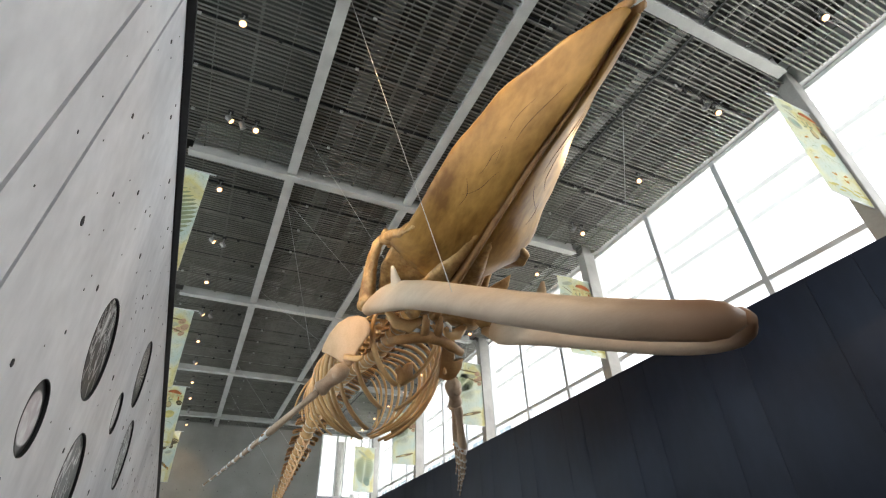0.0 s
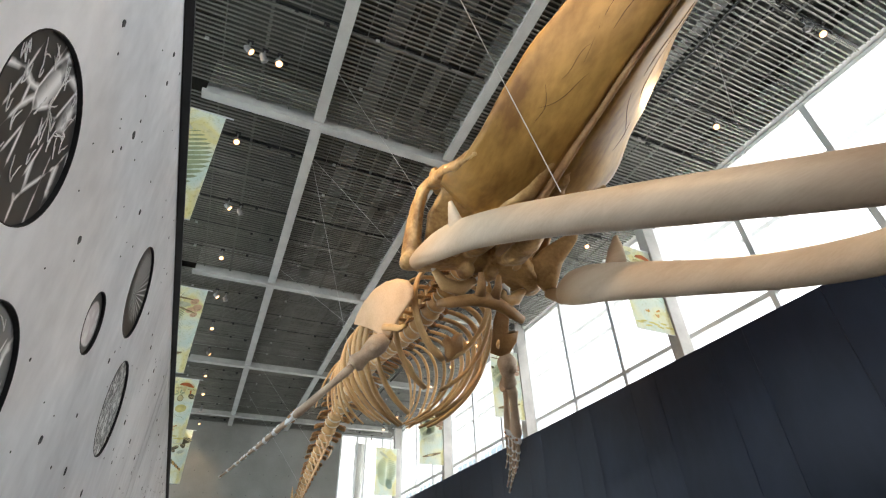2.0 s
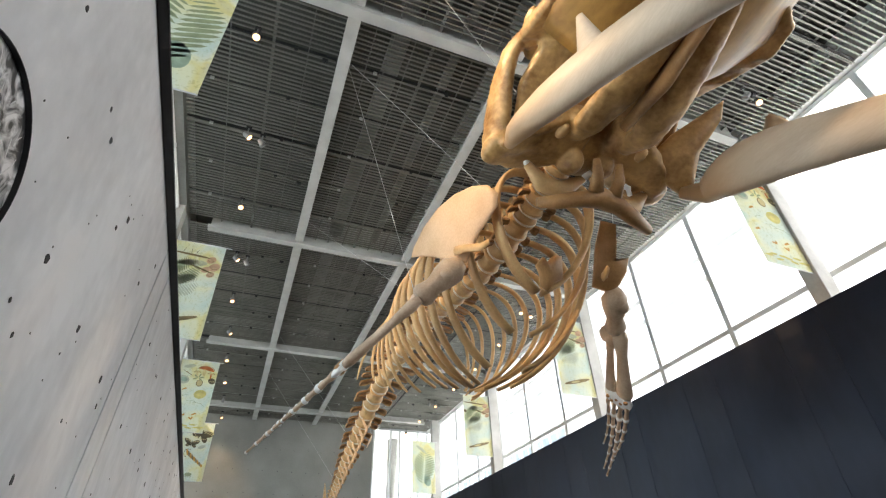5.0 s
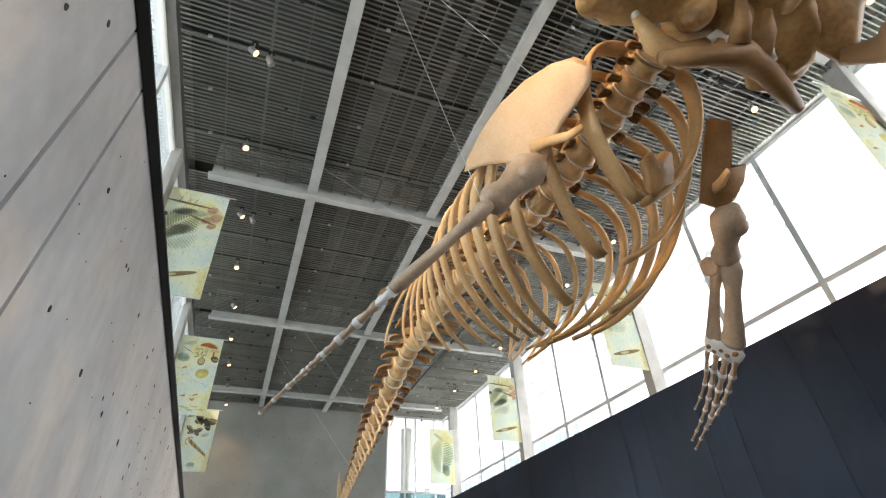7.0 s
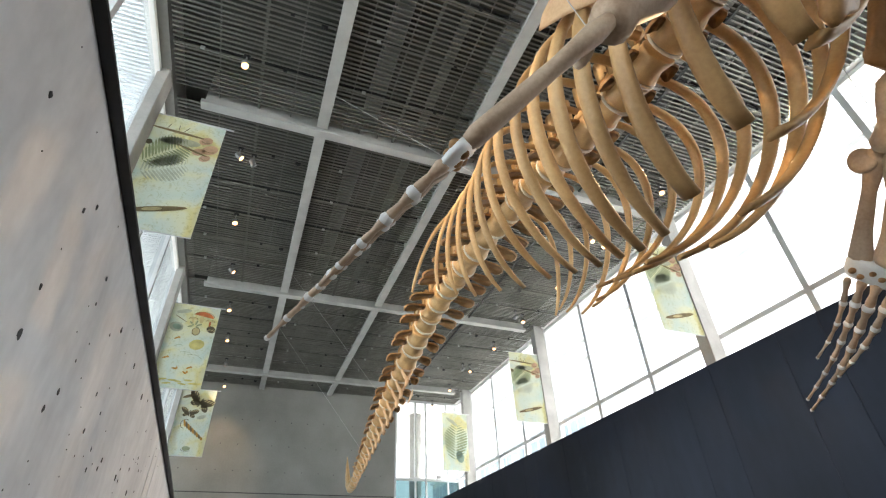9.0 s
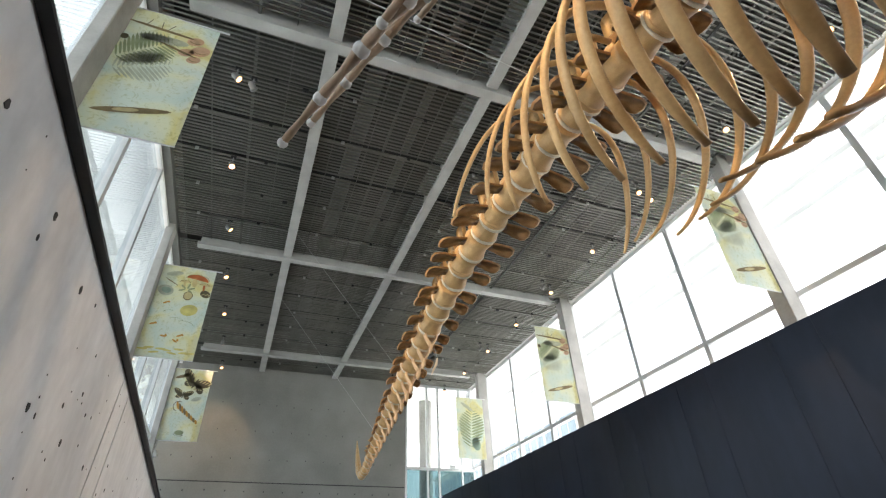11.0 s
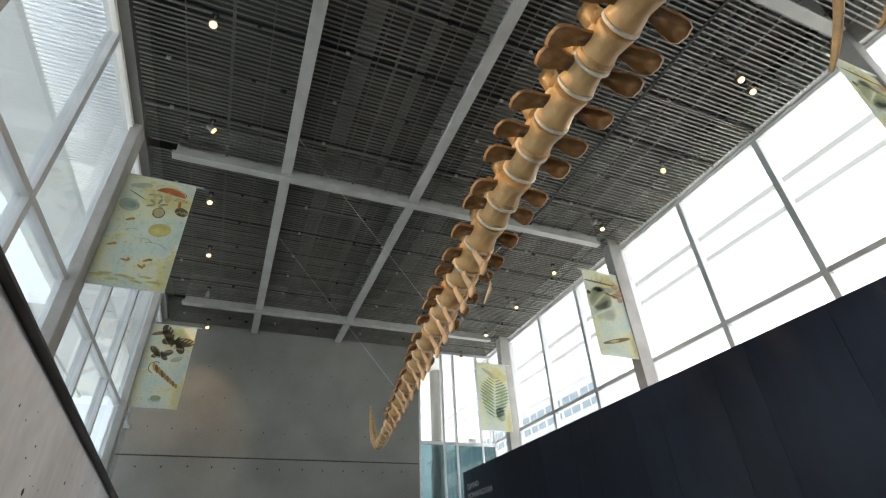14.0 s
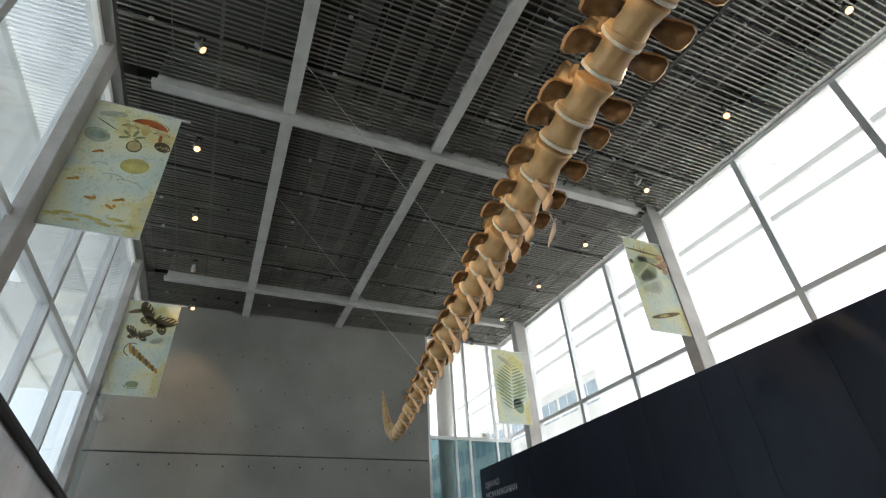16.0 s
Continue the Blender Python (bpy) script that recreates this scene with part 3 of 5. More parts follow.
def spot_lamp(y, x, lean, lit=True, watts=0):
    lamp = thing("spot_lamp", "small grey ceiling spotlight, lit warm white" if lit else "small grey ceiling spotlight, unlit, turned aside", "lamp", "ceiling spotlights", at=(x, y, CEIL - 0.05))
    part("stem", tube(bmesh.new(), [(0, 0, 0.03), (0, 0, -0.17)], [0.012, 0.012], 8), LAMP_BODY, lamp)
    part("track_box", box((-0.05, -0.03, -0.01), (0.05, 0.03, 0.03), 0.006), BLACK, lamp, "black mounting box")
    d = Vector(lean).normalized()
    c = Vector((0, 0, -0.19))
    part("housing", tube(bmesh.new(), [c - d * 0.07, c - d * 0.05, c + d * 0.05, c + d * 0.07], [0.032, 0.05, 0.054, 0.06], 14), LAMP_BODY, lamp, "", True)
    part("bulb", tube(bmesh.new(), [c + d * 0.066, c + d * 0.076, c + d * 0.08], [0.054, 0.05, 0.02], 14), BULB if lit else LAMP_BODY, lamp, "glowing warm bulb" if lit else "dark lens", True)
    if watts:
        beam = new("beam", bpy.data.lights.new("beam", "SPOT"))
        beam.data.energy, beam.data.color = watts, (1.0, 0.66, 0.34)
        beam.data.spot_size, beam.data.spot_blend, beam.data.shadow_soft_size = radians(58), 0.7, 0.05
        beam.parent = lamp
        beam.matrix_basis = look(c + d * 0.14, c + d)
    return lamp


for k in range(13):
    y = 3.06 + 2.073 * k
    # every second lamp is turned on the skeleton
    if k in (0, 2, 4, 6, 8):
        spot_lamp(y, -0.59, (4.1, 0.3, -3.3), True, 170)
    elif k == 11:
        spot_lamp(y, -0.59, (0.1, 2.2, -2.4), True, 34)
    else:
        spot_lamp(y, -0.59, (0.25, -0.35, -1))
for y, x in ((7.27, -0.35), (11.45, -0.33), (15.6, -0.34)):
    spot_lamp(y, x, (0.6, 0.5, -0.8), False)
spot_lamp(7.27, -0.11, (0.3, -0.4, -1))
for k in range(14):
    y = 1.32 + 2.064 * k
    if k in (2, 5, 8):
        spot_lamp(y, 7.84, (-4.2, -0.3, -3.2), True, 60 if k == 2 else 120)
    else:
        spot_lamp(y, 7.84, (-0.25, -0.35, -1))
for y, x in ((7.48, 7.55), (3.38, 7.55), (19.75, 7.52), (24.0, 7.55)):
    spot_lamp(y, x, (-0.6, 0.5, -0.8), False)
spot_lamp(15.66, 7.44, (-0.2, -0.4, -1))

sign_box = thing("exit_sign", "small white exit sign above the glazed doors", "sign", at=(8.15, FAR - 0.028, 5.99))
part("case", box((-0.13, -0.02, 0), (0.13, 0.03, 0.13), 0.006), ROOFING, sign_box)
for k, (a, b) in enumerate(((-0.09, -0.05), (-0.03, 0.01), (0.03, 0.04), (0.06, 0.09))):
    part("letter_bar", box((a, -0.026, 0.035), (b, -0.02, 0.095)), LETTER, sign_box)

# small black sensors on the carrier rails
for k in range(9):
    for x in (0.48, 7.05):
        sy = BAYS[0] + 0.03 + RAIL_STEP * (3 * k + 1)
        if sy < FAR - 0.3:
            sn = thing("ceiling_sensor", "small black sensor box on a ceiling rail", "sensor", "ceiling sensors", at=(x, sy, CEIL - 0.038))
            part("case", box((-0.05, -0.03, -0.05), (0.05, 0.03, 0.0), 0.008), BLACK, sn)
            part("eye", tube(bmesh.new(), [(0, 0, -0.05), (0, 0, -0.07)], [0.02, 0.012], 10), BLACK, sn)

# ---- the whale ----
CX = 3.5
whale = thing("whale_skeleton", "suspended blue whale skeleton of tan and cream bones", "skeleton", at=(CX, 12, 6))
whale_inv = Matrix.Translation((-CX, -12, -6))


def bone(name, bm, material, label="", parent=None, smooth=True):
    bmesh.ops.recalc_face_normals(bm, faces=bm.faces[:])
    for v in bm.verts:
        v.co = whale_inv @ v.co
    return part(name, bm, material, parent or whale, label, smooth)


def mirrored(p, s):
    return Vector((CX + s * (p[0] - CX), p[1], p[2]))


def lump(bm, c, r, rot=(0, 0, 0), seed=0, rough=0.12, freq=2.5, sub=3):
    """A rounded uneven knob of bone."""
    m = Matrix.LocRotScale(c, Euler([radians(a) for a in rot]), r)
    res = bmesh.ops.create_icosphere(bm, subdivisions=sub, radius=1, matrix=m)
    c = Vector(c)
    for v in res["verts"]:
        d = v.co - c
        v.co = c + d * (1 + rough * noise.noise(v.co * freq + Vector((seed, 0, 0))))
    return bm


def plate(bm, pts, thick, normal=None):
    """A slab from an outline of points, with a rounded rim."""
    pts = [Vector(p) for p in pts]
    c = sum(pts, Vector()) / len(pts)
    if normal is None:
        normal = Vector()
        for a, b in zip(pts, pts[1:] + pts[:1]):
            normal += (a - c).cross(b - c)
    n = Vector(normal).normalized()
    rings = []
    for s, o in ((0.90, -0.5), (1.0, -0.2), (1.0, 0.2), (0.90, 0.5)):
        rings.append([bm.verts.new(c + (p - c) * s + n * (o * thick)) for p in pts])
    k = len(pts)
    for a, b in zip(rings, rings[1:]):
        for i in range(k):
            bm.faces.new((a[i], a[(i + 1) % k], b[(i + 1) % k], b[i]))
    for ring, o in ((rings[0], -0.55), (rings[-1], 0.55)):
        mid = bm.verts.new(c + n * (o * thick))
        for i in range(k):
            bm.faces.new((ring[i], ring[(i + 1) % k], mid))
    return bm


# spine: y, z, centrum radius, vertebra spacing, spinous height, transverse length
SPINE = [(7.95, 6.20, 0.17, 0.11, 0.20, 0.24), (8.7, 6.12, 0.18, 0.20, 0.30, 0.20), (9.4, 6.08, 0.19, 0.29, 0.45, 0.16), (10.4, 6.12, 0.19, 0.33, 0.55, 0.16),
         (11.4, 6.28, 0.19, 0.36, 0.60, 0.26), (12.5, 6.50, 0.20, 0.38, 0.62, 0.46), (13.5, 6.62, 0.21, 0.40, 0.64, 0.52), (15.0, 6.64, 0.215, 0.43, 0.62, 0.50),
         (16.2, 6.58, 0.22, 0.43, 0.58, 0.44), (17.2, 6.40, 0.225, 0.42, 0.52, 0.36), (18.2, 6.13, 0.22, 0.41, 0.44, 0.31), (19.2, 5.87, 0.20, 0.38, 0.34, 0.25),
         (20.3, 5.55, 0.17, 0.33, 0.24, 0.17), (21.3, 5.20, 0.145, 0.27, 0.14, 0.10), (22.2, 4.86, 0.12, 0.21, 0.06, 0.055), (22.75, 4.62, 0.105, 0.16, 0.0, 0.0),
         (23.1, 4.56, 0.095, 0.13, 0.0, 0.0), (23.4, 4.70, 0.085, 0.11, 0.0, 0.0), (23.62, 4.98, 0.07, 0.09, 0.0, 0.0), (23.78, 5.30, 0.045, 0.075, 0.0, 0.0), (23.88, 5.56, 0.015, 0.07, 0.0, 0.0)]
# the curve by its own length
spine_rows = []
s = 0.0
for a, b in zip(SPINE, SPINE[1:]):
    spine_rows.append((s, *a))
    s += math.hypot(b[0] - a[0], b[1] - a[1])
spine_rows.append((s, *SPINE[-1]))
SPINE_LEN = s


def spine_at(s):
    y, z, r, step, hgt, trans = interp(spine_rows, s)
    e = 0.12
    a, b = interp(spine_rows, max(s - e, 0)), interp(spine_rows, min(s + e, SPINE_LEN))
    d = Vector((0, b[0] - a[0], b[1] - a[1])).normalized()
    return Vector((CX, y, z)), d, r, step, hgt, trans


def spine_z(y):
    return interp([(r[0], r[1]) for r in SPINE[:14]], y)[0]


# unit pieces, long axis +y, shared by all vertebrae
def centrum_mesh():
    bm = bmesh.new()
    tube(bm, [(0, -0.45, 0), (0, -0.42, 0), (0, -0.3, 0), (0, 0, 0), (0, 0.3, 0), (0, 0.42, 0), (0, 0.45, 0)], [0.92, 1.0, 0.94, 0.83, 0.94, 1.0, 0.92], 20)
    for v in bm.verts:
        v.co.z *= 0.95
        v.co += Vector((1, 0, 1)) * (0.05 * noise.noise(v.co * 3))
    for sx in (-1, 1):
        tube(bm, [(sx * 0.55, 0.05, 0.7), (sx * 0.5, 0.1, 1.15), (sx * 0.2, 0.15, 1.5)], [(0.16, 0.25), (0.14, 0.24), (0.12, 0.22)], 8, up=(0, 1, 0))
    return mesh_of(bm, "centrum", BONE, True)


def disc_mesh():
    bm = bmesh.new()
    tube(bm, [(0, -0.055, 0), (0, -0.04, 0), (0, 0.04, 0), (0, 0.055, 0)], [0.94, 1.03, 1.03, 0.94], 20)
    return mesh_of(bm, "disc", DISC, True)


def spinous_mesh():
    bm = bmesh.new()
    plate(bm, [(0, -0.36, 0), (0, 0.3, 0), (0, 0.36, 0.35), (0, 0.5, 0.75), (0, 0.54, 0.96), (0, 0.42, 1.02), (0, 0.06, 1.01), (0, -0.16, 0.92), (0, -0.24, 0.5)], 0.08)
    for sx in (-1, 1):
        plate(bm, [(sx * 0.10, -0.5, 0.16), (sx * 0.14, -0.2, 0.06), (sx * 0.07, 0.05, 0.05), (sx * 0.05, 0.0, 0.2), (sx * 0.10, -0.4, 0.28)], 0.06)
    return mesh_of(bm, "spinous_process", BONE, True)


def transverse_mesh():
    bm = bmesh.new()
    out = [(0, -0.20, 0), (0.3, -0.23, 0.0), (0.55, -0.30, -0.03), (0.8, -0.32, -0.05), (0.94, -0.24, -0.06), (1.0, 0.0, -0.06), (0.95, 0.25, -0.06), (0.82, 0.33, -0.05), (0.55, 0.32, -0.03), (0.3, 0.25, 0), (0, 0.20, 0)]
    plate(bm, out, 0.07, (0, 0, 1))
    return mesh_of(bm, "transverse_process", BONE_BROWN, True)


def chevron_mesh():
    bm = bmesh.new()
    for sx in (-1, 1):
        tube(bm, [(sx * 0.32, 0, 0.05), (sx * 0.28, 0.02, -0.2), (sx * 0.10, 0.08, -0.5), (0, 0.12, -0.62)], [(0.10, 0.13), (0.07, 0.13), (0.07, 0.16), (0.07, 0.2)], 8, up=(0, 1, 0))
    plate(bm, [(0, -0.04, -0.5), (0, 0.28, -0.5), (0, 0.38, -0.85), (0, 0.3, -1.0), (0, 0.05, -0.98), (0, -0.08, -0.8)], 0.13)
    return mesh_of(bm, "chevron", SCAPULA_BONE, True)


CENTRUM, DISCS, SPINOUS, TRANSVERSE, CHEVRON = centrum_mesh(), disc_mesh(), spinous_mesh(), transverse_mesh(), chevron_mesh()


def child(name, me, m, parent):
    ob = new(name, me)
    ob.parent = parent
    ob.matrix_basis = m
    return ob


s = 0.04
rng = random.Random(5)
while s < SPINE_LEN - 0.02:
    c, d, r, step, hgt, trans = spine_at(s + 0.5 * interp(spine_rows, s)[3])
    turn = Vector((0, 1, 0)).rotation_difference(d).to_matrix().to_4x4()
    place = Matrix.Translation(c - Vector((CX, 12, 6))) @ turn
    v = child("vertebra", CENTRUM, place @ Matrix.Diagonal((r, step, r, 1)), whale)
    unit = Matrix.Diagonal((1 / r, 1 / step, 1 / r, 1))
    child("disc", DISCS, unit @ Matrix.Translation((0, step * 0.5, 0)) @ Matrix.Diagonal((r, max(step * 0.85, 0.05), r, 1)), v)
    if hgt > 0.05:
        child("spinous_process", SPINOUS, unit @ Matrix.Translation((0, 0, r * 1.0)) @ Matrix.Diagonal((1.0, step * 0.9, hgt, 1)), v)
    if trans > 0.05:
        for sx in (-1, 1):
            tilt = rng.uniform(-4, 4) - 8
            child("transverse_process", TRANSVERSE, unit @ Matrix.Translation((sx * r * 0.8, 0, 0.02)) @ pose(0, 0, 0, 0, sx * -tilt, sx * rng.uniform(-3, 3)) @ Matrix.Diagonal((sx * trans, step * 0.98, 0.6, 1)), v)
    if 17.7 < c.y < 22.6:
        u = (c.y - 17.7) / 4.9
        L = 0.35 * math.sin(math.pi * min(1, 0.2 + 0.8 * u)) ** 0.7 * (1 - 0.35 * u) + 0.07
        child("chevron", CHEVRON, unit @ Matrix.Translation((0, step * 0.5, -r * 0.9)) @ Matrix.Diagonal((r * 1.5, step, L, 1)), v)
    s += step

# ribs: attachment y, tip x, y, z, half width of the cage, thickness
RIBS = [(8.25, 3.46, 8.90, 4.85, 0.72, 0.090), (8.55, 3.36, 9.45, 4.55, 0.92, 0.082), (8.85, 3.24, 9.95, 4.27, 1.12, 0.080), (9.15, 3.26, 10.30, 4.17, 1.22, 0.074), (9.47, 3.30, 10.60, 4.24, 1.27, 0.074), (9.80, 3.36, 10.90, 4.37, 1.30, 0.068),
        (10.12, 3.31, 11.14, 4.42, 1.31, 0.063), (10.45, 3.26, 11.45, 4.53, 1.31, 0.058), (10.80, 3.20, 11.80, 4.66, 1.24, 0.054), (11.15, 3.03, 12.06, 4.66, 1.15, 0.050), (11.50, 2.88, 12.32, 4.74, 1.05, 0.047),
        (11.86, 2.75, 12.70, 4.86, 0.97, 0.044), (12.22, 2.68, 13.10, 5.10, 0.90, 0.042), (12.58, 2.56, 13.42, 5.32, 0.84, 0.040), (12.95, 2.32, 13.86, 5.49, 0.80, 0.040)]
for i, (ya, tx, ty, tz, w, th) in enumerate(RIBS):
    for sx in (-1, 1):
        za = spine_z(ya)
        half = CX - tx
        p = bezier((CX + sx * 0.26, ya, za + 0.04), (CX + sx * w * 1.28, ya + 0.10 * (ty - ya), za + 0.22), (CX + sx * (w * 1.12 + half * 0.25), ty - 0.30 * (ty - ya), tz + 0.28 * (za - tz)), (CX + sx * half, ty, tz), 22)
        rad = []
        for k in range(22):
            u = k / 21
            f = 0.62 + 0.55 * math.sin(math.pi * min(1, u * 0.85 + 0.1)) if i > 2 else (0.95 + 0.15 * u if i == 0 else 0.70 + 0.42 * u)
            if u > 0.93:
                f *= 0.86
            rad.append((th * f * (0.60 if i > 2 else 0.45), th * f * (0.95 if i > 2 else 1.0)))
        bm = tube(bmesh.new(), p, rad, 10, up=(0, 1, 0))
        bone("rib", bm, BONE, "" if i else "broad curved first rib")

# sternum
breast = [(3.28, 8.62, 5.05), (3.36, 8.52, 5.16), (3.45, 8.60, 5.10), (3.56, 8.50, 5.22), (3.70, 8.52, 5.26), (3.74, 8.62, 5.06), (3.80, 8.72, 4.98), (3.66, 8.74, 4.90), (3.52, 8.80, 4.74), (3.42, 8.78, 4.80), (3.38, 8.70, 4.96)]
bm = plate(bmesh.new(), [Vector((3.53, 8.65, 5.0)).lerp(Vector(p), 0.8) for p in breast], 0.09)
bone("sternum", bm, BONE_BROWN, "notched brown breastbone")

# ---- jaws ----
JAWS = {-1: ((2.30, 7.10, 5.38), (2.60, 6.124, 5.59), (2.405, 3.188, 3.20), (3.40, 1.855, 2.90)), 1: ((4.72, 7.12, 5.36), (4.05, 6.05, 5.12), (5.75, 4.15, 3.82), (3.58, 1.93, 2.97))}
for sx in (-1, 1):
    pts = bezier(*JAWS[sx], 45)
    pts = [Vector((CX + sx * 1.12, 7.36, 5.52))] + pts
    rad = []
    n = len(pts)
    for k in range(n):
        u = k / (n - 1)
        hgt = interp([(0, 0.06), (0.03, 0.125), (0.07, 0.16), (0.14, 0.215), (0.22, 0.23), (0.35, 0.208), (0.6, 0.18), (0.85, 0.165), (0.955, 0.155), (0.985, 0.125), (1, 0.05)], u)[0]
        wid = interp([(0, 0.06), (0.03, 0.12), (0.12, 0.12), (0.35, 0.135), (0.6, 0.135), (0.85, 0.13), (0.955, 0.11), (0.985, 0.09), (1, 0.04)], u)[0]
        if sx > 0:
            hgt *= 1 + 0.22 * max(0.0, min(1.0, (0.62 - u) / 0.3))
        rad.append((wid, hgt))
    bm = tube(bmesh.new(), pts, rad, 18)
    for v in bm.verts:
        v.co += v.co.normalized() * (0.010 * noise.noise(v.co * 1.7))
    jaw = bone("mandible", bm, JAW_BONE, "long bowed pale lower jaw bone")
    if sx > 0:
        hump = tube(bmesh.new(), [(5.30, 6.50, 5.65), (5.44, 6.53, 6.06), (5.54, 6.55, 6.33)], [(0.10, 0.24), (0.08, 0.15), (0.03, 0.05)], 14, up=(0, 1, 0))
        bone("coronoid_process", hump, JAW_BONE).parent = jaw
        continue
    fl = [Vector(p) for p in ((2.44, 6.10, 5.14), (2.41, 6.06, 5.28), (2.35, 6.01, 5.42), (2.30, 5.97, 5.55))]
    c = bone("coronoid_process", tube(bmesh.new(), fl, [(0.09, 0.26), (0.07, 0.15), (0.05, 0.085), (0.022, 0.035)], 14, up=(0, 1, 0)), JAW_BONE)
    c.parent = jaw

# ---- skull ----
cranium = bmesh.new()
FURROW = surface("furrow_dark", (0.05, 0.02, 0.006), (0.10, 0.045, 0.015), 0.7, 10, 60, 0)
HALF_W = [(1.72, 0.10), (1.95, 0.22), (2.5, 0.40), (3.5, 0.68), (4.6, 0.95), (5.3, 1.08), (5.75, 1.12), (6.2, 1.16), (6.55, 1.06)]
EDGE_Z = [(1.72, 6.58), (2.0, 6.68), (2.6, 6.82), (3.5, 6.88), (4.2, 6.70), (4.7, 6.50), (5.3, 6.14), (5.75, 6.06), (6.2, 6.22), (6.55, 6.40)]
KEEL_Z = [(1.72, 6.52), (2.0, 6.44), (2.6, 6.30), (3.7, 6.18), (4.8, 5.98), (5.75, 5.80), (6.55, 5.78)]
for sx in (-1, 1):
    bm = bmesh.new()
    rows_u, cols_v = 32, 16
    grid = []
    for i in range(rows_u):
        y = 1.72 + (6.55 - 1.72) * i / (rows_u - 1)
        w, ze, zk = interp(HALF_W, y)[0], interp(EDGE_Z, y)[0], interp(KEEL_Z, y)[0]
        if sx > 0:
            w *= 1 - 0.16 * max(0.0, min(1.0, (y - 4.0) / 1.5))
        row = []
        for j in range(cols_v):
            v = j / (cols_v - 1)
            x = 0.055 + (w - 0.055) * v
            # under side: full near the keel, rising and hollowing to the thin outer edge
            z = zk + (ze - zk) * (v ** 1.25) - 0.07 * math.sin(math.pi * v) * min(1, w)
            z += 0.012 * noise.noise(Vector((x * 3, y * 2, sx)))
            row.append(Vector((CX + sx * x, y, z)))
        grid.append(row)
    low = [[bm.verts.new(p) for p in r] for r in grid]
    high = []
    for i, r in enumerate(grid):
        y = r[0].y
        high.append([bm.verts.new(p + Vector((0, 0, 0.035 + (0.28 + 0.10 * (y - 1.72) / 4) * (1 - j / (cols_v - 1)) ** 1.4 * min(1, 0.25 + (y - 1.72))))) for j, p in enumerate(r)])
    for i in range(rows_u - 1):
        for j in range(cols_v - 1):
            bm.faces.new((low[i][j], low[i][j + 1], low[i + 1][j + 1], low[i + 1][j]))
            bm.faces.new((high[i][j], high[i + 1][j], high[i + 1][j + 1], high[i][j + 1]))
        for j in (0, cols_v - 1):
            bm.faces.new((low[i][j], low[i + 1][j], high[i + 1][j], high[i][j]))
    for j in range(cols_v - 1):
        for i in (0, rows_u - 1):
            bm.faces.new((low[i][j], low[i][j + 1], high[i][j + 1], high[i][j]))
    bone("maxilla", bm, BONE_GOLD, "broad golden upper jaw plate tapering to a point")
    # long dark furrows along the palate
    for k, (ya, yb, va, vb) in enumerate(((2.7, 3.95, 0.42, 0.36), (3.1, 4.1, 0.60, 0.50), (3.9, 4.35, 0.48, 0.60), (4.15, 4.75, 0.30, 0.62), (4.5, 4.9, 0.66, 0.52))):
        line = []
        for q in range(12):
            u = q / 11
            y, v = ya + (yb - ya) * u, va + (vb - va) * u + 0.05 * math.sin(4 * u + k + sx)
            w, ze, zk = interp(HALF_W, y)[0], interp(EDGE_Z, y)[0], interp(KEEL_Z, y)[0]
            line.append((CX + sx * (0.055 + (w - 0.055) * v), y, zk + (ze - zk) * (v ** 1.25) - 0.07 * math.sin(math.pi * v) * min(1, w) - 0.001))
        bone("furrow", tube(bmesh.new(), line, [0.001 + 0.003 * math.sin(math.pi * q / 11) for q in range(12)], 6), FURROW, "thin dark furrow")
    # premaxilla, a slender bar along the top
    pts = [(CX + sx * x, y, z) for x, y, z in ((0.07, 1.62, 6.60), (0.08, 1.8, 6.68), (0.10, 2.4, 6.80), (0.13, 3.6, 6.76), (0.17, 4.8, 6.62), (0.22, 5.9, 6.6), (0.26, 6.7, 6.8))]
    bm = tube(bmesh.new(), pts, [(0.03, 0.05), (0.055, 0.09), (0.06, 0.10), (0.065, 0.11), (0.075, 0.12), (0.09, 0.12), (0.07, 0.08)], 10)
    bone("premaxilla", bm, BONE_BROWN, "slender brown bar along the upper jaw")
    # supraorbital process, a thick plate reaching out over the eye and running on from the palate
    plate(cranium, [(CX + sx * x, y, z) for x, y, z in ((0.30, 5.30, 6.30), (0.75, 5.35, 6.14), (1.06, 5.55, 6.10), (1.16, 5.85, 6.12), (1.20, 6.15, 6.30), (1.20, 6.55, 6.50), (1.16, 6.88, 6.66), (1.02, 6.82, 6.66), (0.85, 6.75, 6.60), (0.30, 6.9, 6.60))], 0.22, (0, 0.25, 1))
    for k in range(3):
        lump(cranium, (CX + sx * (1.12 - 0.09 * k), 6.62 + 0.14 * k, 6.60 + 0.05 * k), (0.09, 0.17, 0.09), (0, 0, 20 * sx), k, 0.3, 5, 2)
    # cheek: arch from the eye down and back to the jaw joint, and the broad floor inside it
    pts = [(CX + sx * x, y, z) for x, y, z in ((1.08, 6.80, 6.72), (1.13, 7.06, 6.68), (1.13, 7.34, 6.44), (1.10, 7.56, 6.16), (1.06, 7.70, 5.92), (1.0, 7.72, 5.78))]
    tube(cranium, pts, [(0.07, 0.12), (0.09, 0.17), (0.10, 0.23), (0.12, 0.25), (0.16, 0.23), (0.12, 0.12)], 16, up=(0, 1, 0.3))
    lump(cranium, (CX + sx * 1.05, 7.68, 5.84), (0.20, 0.25, 0.14), (0, sx * 15, 0), 3, 0.18, 3, 3)
